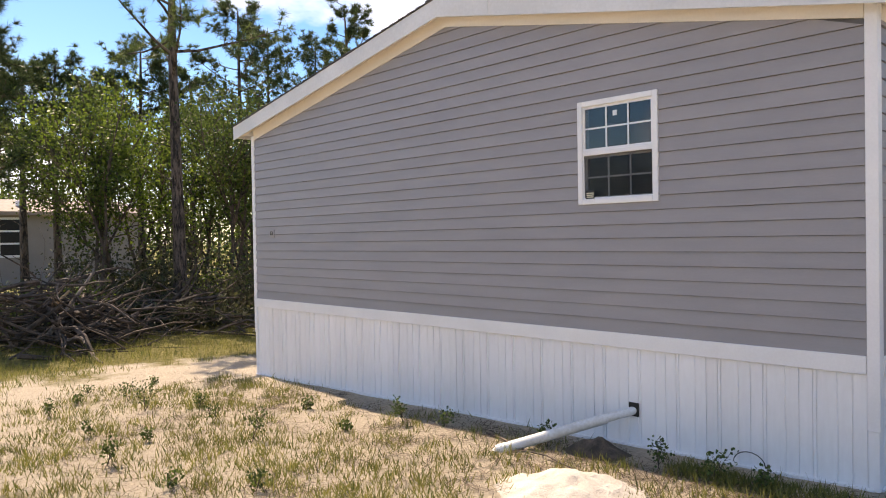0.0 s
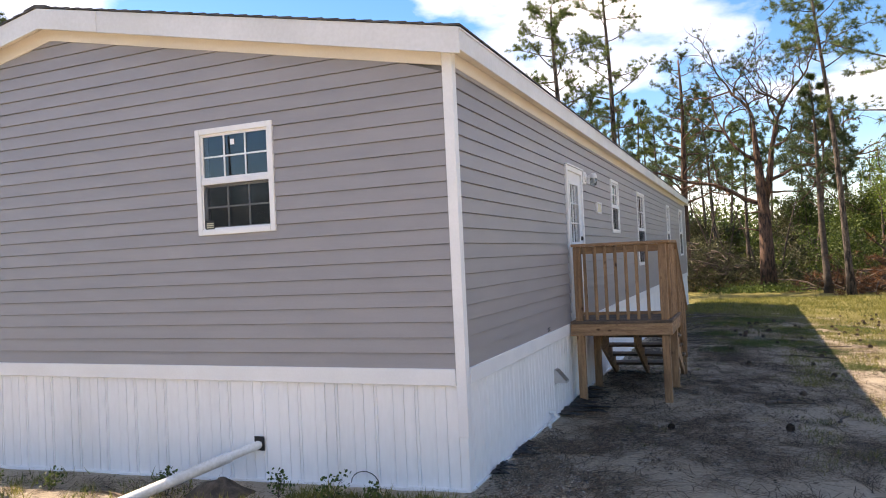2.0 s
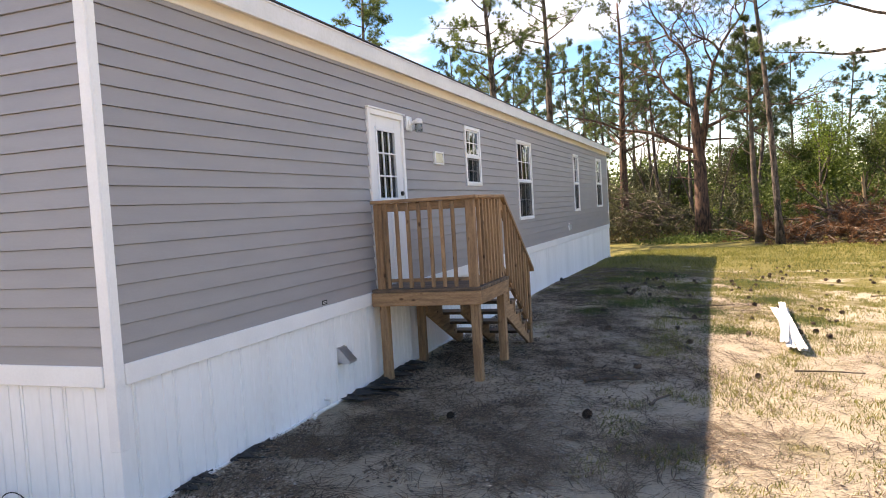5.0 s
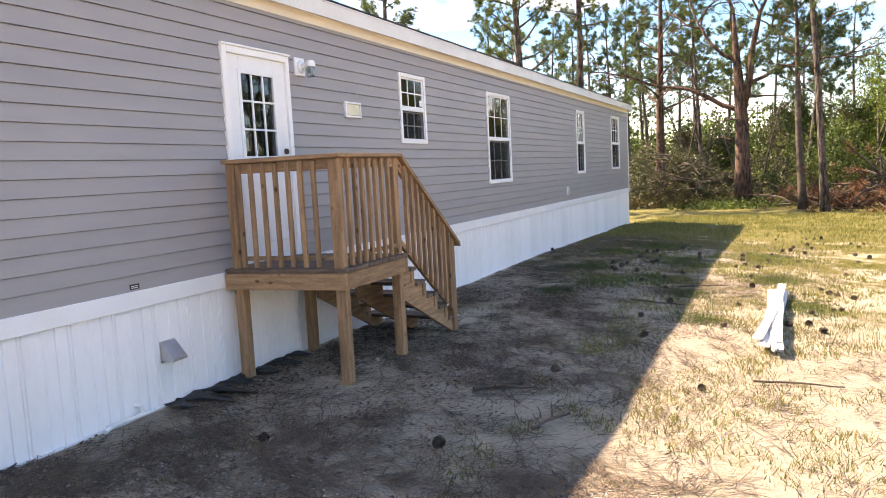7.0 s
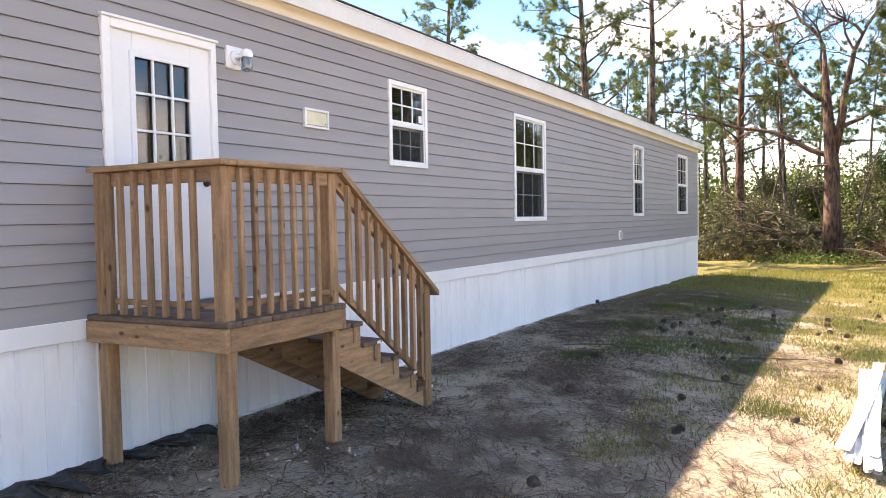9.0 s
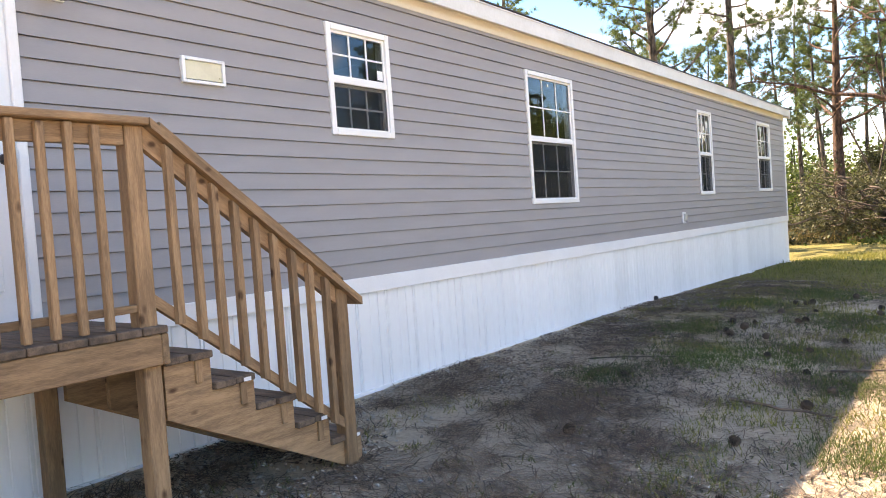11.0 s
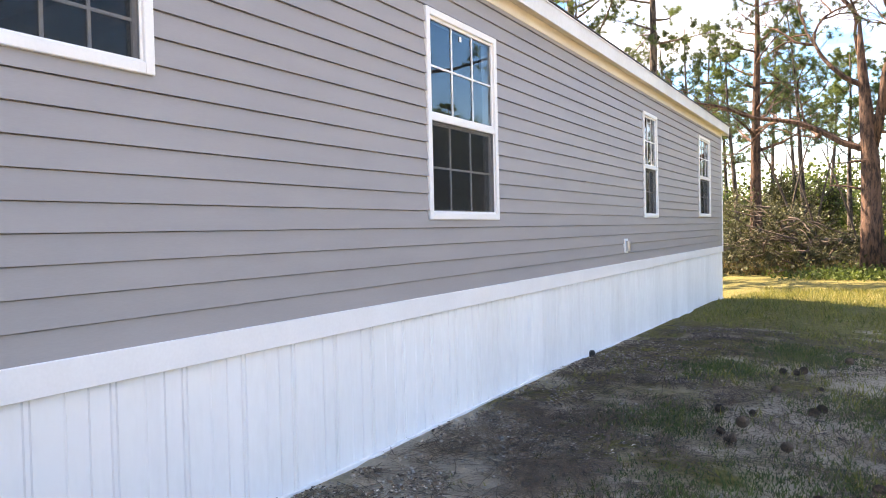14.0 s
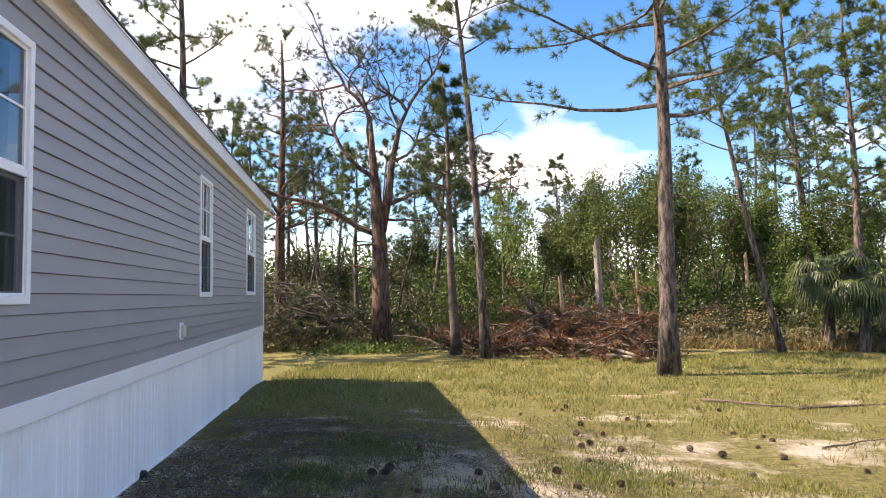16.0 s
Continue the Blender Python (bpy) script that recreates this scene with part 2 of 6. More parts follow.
def ground_mat():
    m = bpy.data.materials.new("sand, litter and thin grass")
    m.use_nodes = True
    n, l = m.node_tree.nodes, m.node_tree.links
    b = n["Principled BSDF"]
    b.inputs["Roughness"].default_value = 0.95
    b.inputs["Specular IOR Level"].default_value = 0.1
    tc = n.new("ShaderNodeTexCoord")

    def noi(scale, detail=4, rough=0.6, dist=0.0):
        t = n.new("ShaderNodeTexNoise")
        t.inputs["Scale"].default_value, t.inputs["Detail"].default_value = scale, detail
        t.inputs["Roughness"].default_value, t.inputs["Distortion"].default_value = rough, dist
        l.new(tc.outputs["Object"], t.inputs["Vector"])
        return t.outputs["Fac"]

    def ramp(fac, a, b2, ca=(0, 0, 0, 1), cb=(1, 1, 1, 1)):
        r = n.new("ShaderNodeValToRGB")
        r.color_ramp.elements[0].position, r.color_ramp.elements[1].position = a, b2
        r.color_ramp.elements[0].color, r.color_ramp.elements[1].color = ca, cb
        l.new(fac, r.inputs["Fac"])
        return r.outputs["Color"]

    def mix(fac, a, b2):
        x = n.new("ShaderNodeMix")
        x.data_type = "RGBA"
        l.new(fac, x.inputs[0])
        l.new(a, x.inputs[6])
        l.new(b2, x.inputs[7])
        return x.outputs[2]

    sand = ramp(noi(30, 6), 0.3, 0.7, (0.47, 0.395, 0.30, 1), (0.69, 0.60, 0.47, 1))
    litter = ramp(noi(42, 8, 0.78, 1.5), 0.3, 0.72, (0.045, 0.035, 0.024, 1), (0.24, 0.185, 0.125, 1))
    grass = ramp(noi(14, 6, 0.7), 0.3, 0.7, (0.085, 0.085, 0.025, 1), (0.30, 0.26, 0.10, 1))
    patch = n.new("ShaderNodeMath")
    patch.operation = "MULTIPLY_ADD"
    l.new(noi(1.1, 6, 0.7, 0.4), patch.inputs[0])
    patch.inputs[1].default_value = 0.28
    l.new(noi(11, 12, 0.85, 2.0), patch.inputs[2])
    c1 = mix(ramp(patch.outputs[0], 0.745, 0.85), sand, litter)
    # more grass away from the house and towards the woods
    sx = n.new("ShaderNodeSeparateXYZ")
    l.new(tc.outputs["Object"], sx.inputs[0])
    far = n.new("ShaderNodeMapRange")
    far.inputs["From Min"].default_value, far.inputs["From Max"].default_value = 6, 22
    far.inputs["To Min"].default_value, far.inputs["To Max"].default_value = -0.13, 0.22
    l.new(sx.outputs["Y"], far.inputs["Value"])
    west = n.new("ShaderNodeMapRange")
    west.inputs["From Min"].default_value, west.inputs["From Max"].default_value = -9.8, -12.5
    west.inputs["To Min"].default_value, west.inputs["To Max"].default_value = 0.0, 0.4
    l.new(sx.outputs["X"], west.inputs["Value"])
    both = n.new("ShaderNodeMath")
    l.new(far.outputs["Result"], both.inputs[0])
    l.new(west.outputs["Result"], both.inputs[1])
    ad = n.new("ShaderNodeMath")
    l.new(noi(0.55, 7, 0.68), ad.inputs[0])
    l.new(both.outputs[0], ad.inputs[1])
    c2 = mix(ramp(ad.outputs[0], 0.46, 0.58), c1, grass)
    l.new(c2, b.inputs["Base Color"])
    bp = n.new("ShaderNodeBump")
    bp.inputs["Strength"].default_value, bp.inputs["Distance"].default_value = 1.0, 0.075
    l.new(noi(26, 10, 0.85), bp.inputs["Height"])
    l.new(bp.outputs["Normal"], b.inputs["Normal"])
    return m


ground = new("ground", ground_mesh())
ground.data.materials.append(ground_mat())
tagged(ground, "pale sandy ground with pine litter and thin grass", "ground", kind="structure")

# ---- the house ----
LEN, WID = 22.97, 8.80           # along y; along -x
BAND0, BAND1 = 0.965, 1.10       # white band under the siding
EAVE, EAVE_W, RIDGE = 3.50, 3.57, 4.39
COURSE = 0.1245
RX = -4.35


def gable_top(x):
    """Upper limit of the siding on the gable end."""
    if x > RX:
        return RIDGE + (EAVE - RIDGE) * (x - RX) / (0 - RX)
    return RIDGE + (EAVE_W - RIDGE) * (x - RX) / (-WID - RX)


EAST_OPENINGS = [(3.815, 4.715, 1.13, 3.06), (7.126, 7.891, 2.29, 3.204), (10.256, 11.42, 1.656, 3.208), (16.27, 17.07, 1.697, 3.235), (20.33, 21.50, 1.735, 3.30)]
SOUTH_OPENINGS = [(-2.552, -1.70, 2.292, 3.268)]


def wall_solid(name, axis, lo, hi, z0, z1, t0, t1, openings, label):
    """A wall with thickness t0..t1 and openings through it, as blocks round the holes."""
    bm = bmesh.new()
    us = sorted({lo, hi, *(o[0] + 0.02 for o in openings), *(o[1] - 0.02 for o in openings)})
    zs = sorted({z0, z1, *(o[2] + 0.02 for o in openings), *(o[3] - 0.02 for o in openings)})
    for u0, u1 in zip(us, us[1:]):
        for w0, w1 in zip(zs, zs[1:]):
            um, wm_ = (u0 + u1) / 2, (w0 + w1) / 2
            if any(o[0] < um < o[1] and o[2] < wm_ < o[3] for o in openings):
                continue
            if axis == 1:
                box(bm, (t0, u0, w0), (t1, u1, w1))
            else:
                box(bm, (u0, t0, w0), (u1, t1, w1))
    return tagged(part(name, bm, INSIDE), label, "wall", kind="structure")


def laps(wall, axis, lo, hi, top, out, openings, gable=False):
    """Lapped siding planks, one object per course, cut round the openings."""
    z0 = BAND1
    while z0 < top - 0.01:
        z1 = min(z0 + COURSE, top)
        bm = bmesh.new()
        zs = sorted({z0, z1, max(z0, z1 - 0.005), *(z for o in openings for z in o[2:] if z0 < z < z1)})
        for a, b in zip(zs, zs[1:]):
            cuts = sorted((o[0], o[1]) for o in openings if o[2] < (a + b) / 2 < o[3])
            spans, u = [], lo
            for c in cuts:
                spans.append((u, c[0]))
                u = c[1]
            spans.append((u, hi))
            pa, pb = [0.004 + 0.016 * (1 - (z - z0) / COURSE) if z < z1 - 0.001 else -0.004 for z in (a, b)]
            for u0, u1 in spans:
                if u1 - u0 < 0.005:
                    continue
                ends = []
                for z in (a, b):
                    e0, e1 = u0, u1
                    if gable:
                        if z > EAVE_W:
                            e0 = max(e0, RX + (RIDGE - z) / (RIDGE - EAVE_W) * (-WID - RX))
                        if z > EAVE:
                            e1 = min(e1, RX + (RIDGE - z) / (RIDGE - EAVE) * (0 - RX))
                    ends.append((e0, e1))
                if ends[1][0] >= ends[1][1]:
                    ends[1] = (RX - 0.001, RX + 0.001)
                base = []
                for d in (-0.012, None):
                    for (e0, e1), z, p in ((ends[0], a, pa), (ends[1], b, pb)):
                        q = d if d is not None else p
                        for e in (e0, e1):
                            base.append(bm.verts.new((out * q, e, z) if axis == 1 else (e, out * q, z)))
                for f in ((0, 1, 3, 2), (4, 6, 7, 5), (0, 4, 5, 1), (2, 3, 7, 6), (0, 2, 6, 4), (1, 5, 7, 3)):
                    bm.faces.new([base[i] for i in f])
        part("siding_plank", bm, SIDING, wall)
        z0 += COURSE


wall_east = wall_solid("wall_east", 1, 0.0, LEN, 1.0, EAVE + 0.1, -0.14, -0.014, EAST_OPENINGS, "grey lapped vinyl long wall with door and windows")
laps(wall_east, 1, 0.064, LEN - 0.064, EAVE + 0.02, 1, EAST_OPENINGS)
wall_south = wall_solid("wall_south", 0, -WID, -0.14, 1.0, EAVE + 0.1, 0.014, 0.14, SOUTH_OPENINGS, "grey lapped vinyl gable wall with one window")
g = bmesh.new()
prism(g, [(-WID, EAVE + 0.1), (-0.14, EAVE + 0.1), (-0.5, EAVE + 0.11), (RX, RIDGE), (-WID, EAVE_W)], 1, 0.014, 0.14)
part("gable_core", g, INSIDE, wall_south)
laps(wall_south, 0, -WID + 0.064, -0.064, RIDGE - 0.005, -1, SOUTH_OPENINGS, gable=True)
wall_west = wall_solid("wall_west", 1, 0.06, LEN, -0.2, EAVE_W, -WID + 0.0, -WID + 0.14, [], "grey far long wall of the house")
wall_west.data.materials[0] = SIDING
wall_north = wall_solid("wall_north", 0, -WID + 0.14, -0.14, -0.2, EAVE + 0.1, LEN - 0.14, LEN, [], "grey far end wall of the house")
wall_north.data.materials[0] = SIDING
g = bmesh.new()
prism(g, [(-WID, EAVE + 0.1), (-0.14, EAVE + 0.1), (RX, RIDGE), (-WID, EAVE_W)], 1, LEN - 0.14, LEN)
part("gable_core", g, SIDING, wall_north)
# floor, ceiling and partitions carry the rooms' shade in their colour
floor = tagged(part("floor", boxbm((-WID + 0.14, 0.14, 1.0), (-0.14, LEN - 0.14, 1.12)), CARPET), "carpeted floor inside the house, coloured dark for room shade", "floor", kind="structure")
ceiling = tagged(part("ceiling", boxbm((-WID + 0.14, 0.14, 3.42), (-0.14, LEN - 0.14, 3.48)), INSIDE), "ceiling inside the house, coloured dark for room shade", "ceiling", kind="structure")
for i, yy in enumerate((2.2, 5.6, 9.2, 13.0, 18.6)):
    tagged(part("wall_inner_%d" % (i + 1), boxbm((-WID + 0.14, yy, 1.12), (-0.16, yy + 0.1, 3.42)), INSIDE), "plain partition wall inside the house, coloured dark for room shade", "wall", kind="structure")
tagged(part("wall_inner_6", boxbm((-4.4, 0.14, 1.12), (-4.3, LEN - 0.14, 3.42)), INSIDE), "plain partition wall inside the house, coloured dark for room shade", "wall", kind="structure")

# white band, corner posts and frieze
trim = thing("trim", label="white vinyl corner posts and band round the house", category="trim", kind="structure")


def corner_post(x, y, sx, sy, z0, z1):
    g = bmesh.new()
    box(g, (x + sx * 0.022, y + sy * 0.022, z0), (x - sx * 0.064, y - sy * 0.004, z1), 0.004)
    part("corner_post", g, TRIM, trim)
    g = bmesh.new()
    box(g, (x + sx * 0.0221, y + sy * 0.0, z0), (x - sx * 0.004, y - sy * 0.064, z1), 0.004)
    part("corner_post", g, TRIM, trim)


corner_post(0, 0, 1, -1, 0.56, EAVE + 0.155)
for cx_, sx_ in ((0, 1), (-WID, -1)):
    part("corner_post", boxbm((cx_ + sx_ * 0.012, -0.012, ground_z(cx_, 0) - 0.05), (cx_ - sx_ * 0.06, 0.05, 0.56), 0.003), SKIRT, trim)
corner_post(0, LEN, 1, 1, BAND0, EAVE + 0.10)
corner_post(-WID, 0, -1, -1, 0.56, EAVE_W + 0.08)
for a, b in (((0.004, 0.066, BAND0), (0.03, LEN - 0.066, BAND1)), ((-WID + 0.066, -0.03, BAND0), (-0.066, -0.004, BAND1))):
    part("band", boxbm(a, b, 0.004), TRIM, trim)
part("frieze", boxbm((0.002, 0.0665, EAVE), (0.024, LEN - 0.0665, EAVE + 0.115), 0.003), SOFFIT, trim, "cream vinyl frieze strip under the soffit")
for xa, za, xb, zb in ((-0.066, gable_top(-0.066), RX, RIDGE), (RX, RIDGE, -WID + 0.066, gable_top(-WID + 0.066))):
    g = bmesh.new()
    prism(g, [(xa, za), (xb, zb), (xb, zb + 0.155), (xa, za + 0.15)], 1, -0.024, -0.002)
    part("frieze", g, SOFFIT, trim, "cream vinyl frieze strip under the soffit")

# skirting: ribbed vinyl panels, each a piece
skirting = thing("skirting", label="white ribbed vinyl skirting below the house", category="skirting", kind="structure")
RIBS = (0.0, 0.10, 0.128, 0.27, 0.375)


def skirt_panel(axis, u0, width, z0a, z0b, out):
    """One vinyl panel with upright V ribs, 0.375 m wide at full width."""
    g = bmesh.new()
    prof = []
    for r in RIBS[:-1]:
        if r > width:
            break
        prof += [(r + 0.004, 0.0), (r + 0.0055, -0.009), (r + 0.0115, -0.009), (r + 0.016, 0.0)] if r != 0.27 else [(r + 0.004, 0.0), (r + 0.011, 0.005), (r + 0.018, 0.0)]
    prof = [(0.0, 0.0)] + [p for p in prof if p[0] < width] + [(width, 0.0)]
    low, high = [], []
    for r, d in prof:
        zz = z0a + (z0b - z0a) * r / width
        for lst, z in ((low, zz), (high, BAND0 + 0.01)):
            lst.append(g.verts.new((out * d, u0 + r, z) if axis == 1 else (u0 + r, out * d, z)))
    for i in range(len(low) - 1):
        g.faces.new((low[i], low[i + 1], high[i + 1], high[i]))
    back = [g.verts.new((out * -0.03, u0 + e, z) if axis == 1 else (u0 + e, out * -0.03, z)) for e, z in ((0, z0a), (width, z0b), (width, BAND0 + 0.01), (0, BAND0 + 0.01))]
    g.faces.new(back)
    return part("skirting_panel", g, SKIRT, skirting)


def skirt_base(x, y):
    return ground_z(x, y) - 0.015


u = 0.022
while u < LEN:
    w = min(0.375, LEN - u)
    skirt_panel(1, u, w, skirt_base(0, u), skirt_base(0, u + w), 1)
    u += w
u = -WID
while u < -0.03:
    w = min(0.375, -0.022 - u)
    skirt_panel(0, u, w, skirt_base(u, 0), skirt_base(u + w, 0), -1)
    u += w
part("ground_rail", prism(bmesh.new(), [(0.022, skirt_base(0, 0)), (12, skirt_base(0, 12)), (LEN, skirt_base(0, LEN)), (LEN, skirt_base(0, LEN) + 0.03), (12, skirt_base(0, 12) + 0.03), (0.022, skirt_base(0, 0) + 0.03)], 0, 0.004, 0.026), SKIRT, skirting)
part("ground_rail", prism(bmesh.new(), [(-WID, skirt_base(-WID, 0)), (-0.022, skirt_base(0, 0)), (-0.022, skirt_base(0, 0) + 0.03), (-WID, skirt_base(-WID, 0) + 0.03)], 1, -0.026, -0.004), SKIRT, skirting)

# roof: two slopes, soffits, fascia and shingles
roof = thing("roof", label="low gable roof with white fascia and dark shingles", category="roof", kind="structure")
OVE, OVG = 0.15, 0.17            # overhangs at eaves and gable ends
E_OUT = EAVE + 0.10              # underside of the east fascia
R_UP = RIDGE + 0.14
W_OUT = EAVE_W + 0.10


def roof_slope(xa, za, xb, zb, z_off0, z_off1, y0, y1):
    return prism(bmesh.new(), [(xa, za + z_off0), (xb, zb + z_off0), (xb, zb + z_off1), (xa, za + z_off1)], 1, y0, y1)


XE, XW = OVE, -WID - 0.30
part("deck_slope", roof_slope(XE - 0.012, E_OUT + 0.03, RX, R_UP + 0.03, 0, 0.09, -OVG + 0.012, LEN + OVG - 0.012), FASCIA, roof)
part("deck_slope", roof_slope(XW + 0.012, W_OUT + 0.03, RX, R_UP + 0.03, 0, 0.09, -OVG + 0.012, LEN + OVG - 0.012), FASCIA, roof)
def shingle_courses(xa, za, xb, zb, y0, y1, n_=30):
    """Rows of shingles up one slope, each row's lower edge lying on the row below."""
    for k in range(n_):
        f0, f1 = k / n_, min(1.0, (k + 1.35) / n_)
        x0, z0, x1, z1 = xa + (xb - xa) * f0, za + (zb - za) * f0, xa + (xb - xa) * f1, za + (zb - za) * f1
        part("shingle_course", prism(bmesh.new(), [(x0, z0 + 0.004), (x1, z1 - 0.008), (x1, z1 + 0.001), (x0, z0 + 0.016)], 1, y0, y1), SHINGLE, roof)


shingle_courses(XE + 0.02, E_OUT + 0.147, RX, R_UP + 0.155, -OVG - 0.02, LEN + OVG + 0.02)
shingle_courses(XW - 0.02, W_OUT + 0.147, RX, R_UP + 0.155, -OVG - 0.02, LEN + OVG + 0.02)
part("ridge_cap", prism(bmesh.new(), [(RX - 0.15, R_UP + 0.135), (RX, R_UP + 0.16), (RX + 0.15, R_UP + 0.135), (RX + 0.15, R_UP + 0.15), (RX, R_UP + 0.178), (RX - 0.15, R_UP + 0.15)], 1, -OVG - 0.02, LEN + OVG + 0.02), SHINGLE, roof)
part("fascia", boxbm((XE - 0.012, -OVG, E_OUT - 0.03), (XE + 0.004, LEN + OVG, E_OUT + 0.145), 0.003), FASCIA, roof)
part("fascia", boxbm((XW - 0.004, -OVG, W_OUT - 0.03), (XW + 0.012, LEN + OVG, W_OUT + 0.145), 0.003), FASCIA, roof)
for yy in (-OVG - 0.004, LEN + OVG - 0.012):
    part("rake_fascia", roof_slope(XE, E_OUT, RX, R_UP, -0.06, 0.145, yy, yy + 0.016), FASCIA, roof)
    part("rake_fascia", roof_slope(XW, W_OUT, RX, R_UP, -0.06, 0.145, yy, yy + 0.016), FASCIA, roof)
# gutter-like drip strip along the top of the fascia
part("drip_edge", boxbm((XE + 0.004, -OVG, E_OUT + 0.125), (XE + 0.014, LEN + OVG, E_OUT + 0.143), 0.003), FASCIA, roof)
part("fascia_cover", roof_slope(-3.55, E_OUT + (R_UP - E_OUT) * (3.55 + XE) / (XE - RX), RX, R_UP, -0.056, 0.141, -OVG - 0.010, -OVG - 0.004), FASCIA, roof)


def soffit_boards(axis):
    """Soffit strips with V grooves under the overhangs."""
    n_ = 0
    if axis == 1:
        y_ = -OVG + 0.02
        g = bmesh.new()
        while y_ < LEN + OVG - 0.1:
            box(g, (0.0, y_ + 0.003, E_OUT + 0.012), (XE - 0.012, y_ + 0.097, E_OUT + 0.02))
            y_ += 0.1
        part("soffit", g, SOFFIT, roof, "cream grooved vinyl soffit")
    else:
        for xa, za, xb, zb in ((XE - 0.02, E_OUT, RX, R_UP), (XW + 0.02, W_OUT, RX, R_UP)):
            g = bmesh.new()
            n_ = int(abs(xa - xb) / 0.1)
            for i in range(n_):
                f0, f1 = i / n_ + 0.0008, (i + 1) / n_ - 0.0008
                x0, x1 = xa + (xb - xa) * f0, xa + (xb - xa) * f1
                z0, z1 = za + (zb - za) * f0, za + (zb - za) * f1
                prism(g, [(x0, z0 + 0.012), (x1, z1 + 0.012), (x1, z1 + 0.02), (x0, z0 + 0.02)], 1, -OVG + 0.012, 0.0)
            part("soffit", g, SOFFIT, roof, "cream grooved vinyl soffit")


soffit_boards(1)
soffit_boards(0)


# ---- windows and door ----
def window(name, axis, u0, u1, z0, z1, mid, label, rows_up=2, rows_low=2, depth_out=1):
    """A single-hung window: frame, two sashes with muntins, glass, insect screen."""
    w = thing(name, label=label, category="window", kind="structure")

    def bx(bm, ua, ub, za, zb, da, db, bev=0.0):
        if axis == 1:
            return box(bm, (depth_out * da, ua, za), (depth_out * db, ub, zb), bev)
        return box(bm, (ua, depth_out * da, za), (ub, depth_out * db, zb), bev)

    fw = 0.052
    g = bmesh.new()
    bx(g, u0, u0 + fw, z0, z1, -0.10, 0.030, 0.004)
    bx(g, u1 - fw, u1, z0, z1, -0.10, 0.030, 0.004)
    bx(g, u0 + fw, u1 - fw, z1 - fw, z1, -0.10, 0.030, 0.004)
    bx(g, u0 + fw, u1 - fw, z0, z0 + fw, -0.10, 0.034, 0.004)
    fr = part("window_frame", g, TRIM, w)
    part("meeting_rail", bx(bmesh.new(), u0 + fw, u1 - fw, mid - 0.022, mid + 0.022, -0.06, 0.022, 0.004), TRIM, w)
    for zone, (za, zb), rows, d in (("upper_sash", (mid + 0.022, z1 - fw), rows_up, 0.0), ("lower_sash", (z0 + fw, mid - 0.022), rows_low, -0.03)):
        s = 0.022
        g = bmesh.new()
        bx(g, u0 + fw, u0 + fw + s, za, zb, d - 0.02, d + 0.008)
        bx(g, u1 - fw - s, u1 - fw, za, zb, d - 0.02, d + 0.008)
        bx(g, u0 + fw + s, u1 - fw - s, zb - s, zb, d - 0.02, d + 0.008)
        bx(g, u0 + fw + s, u1 - fw - s, za, za + s, d - 0.02, d + 0.008)
        sash = part(zone, g, TRIM, w)
        ua, ub, zc, zd = u0 + fw + s, u1 - fw - s, za + s, zb - s
        for i in (1, 2):
            uu = ua + (ub - ua) * i / 3
            part("muntin", bx(bmesh.new(), uu - 0.0075, uu + 0.0075, zc, zd, d - 0.0035, d + 0.0040), TRIM, sash)
        for i in range(1, rows):
            zz = zc + (zd - zc) * i / rows
            part("muntin", bx(bmesh.new(), ua, ub, zz - 0.0075, zz + 0.0075, d - 0.0030, d + 0.0035), TRIM, sash)
        p = part("pane", bx(bmesh.new(), ua, ub, zc, zd, d - 0.009, d - 0.004), GLASS, sash)
        p.visible_shadow = False
    sc = bmesh.new()
    bx(sc, u0 + fw, u1 - fw, z0 + fw, mid - 0.022, 0.006, 0.0075)
    part("insect_screen", sc, SCREEN, w, "dark insect screen over the lower sash")
    g = bmesh.new()
    for a, b, c, d2 in ((u0 + fw, u0 + fw + 0.012, z0 + fw, mid - 0.022), (u1 - fw - 0.012, u1 - fw, z0 + fw, mid - 0.022), (u0 + fw + 0.012, u1 - fw - 0.012, z0 + fw, z0 + fw + 0.012)):
        bx(g, a, b, c, d2, 0.004, 0.012)
    part("screen_frame", g, TRIM, w)
    return w


window("window_1", 0, -2.552, -1.70, 2.292, 3.268, 2.775, "white single-hung window with grille in the gable wall", depth_out=-1)
window("window_2", 1, 7.126, 7.891, 2.29, 3.204, 2.74, "small white single-hung window with grille in grey siding")
window("window_3", 1, 10.256, 11.42, 1.656, 3.208, 2.41, "tall white single-hung window with grille in grey siding")
window("window_4", 1, 16.27, 17.07, 1.697, 3.235, 2.44, "narrow tall white single-hung window in grey siding")
window("window_5", 1, 20.33, 21.50, 1.735, 3.30, 2.49, "tall white single-hung window near the house end")

door = thing("door_1", label="white entrance door with nine-light glass, closed", category="door", kind="structure")
g = bmesh.new()
box(g, (-0.13, 3.767, 1.10), (0.040, 3.832, 3.105), 0.005)
box(g, (-0.13, 4.703, 1.10), (0.034, 4.756, 3.105), 0.005)
box(g, (-0.13, 3.832, 3.043), (0.040, 4.703, 3.105), 0.005)
part("door_frame", g, TRIM, door)
part("head_cap", boxbm((0.0, 3.757, 3.105), (0.055, 4.764, 3.125), 0.004), TRIM, door)
DY0, DY1, DZ0, DZ1 = 3.832, 4.703, 1.13, 3.043
GY0, GY1, GZ0, GZ1 = 4.02, 4.515, 2.11, 2.89
g = bmesh.new()
box(g, (-0.045, DY0, DZ0), (0.006, GY0, DZ1), 0.003)
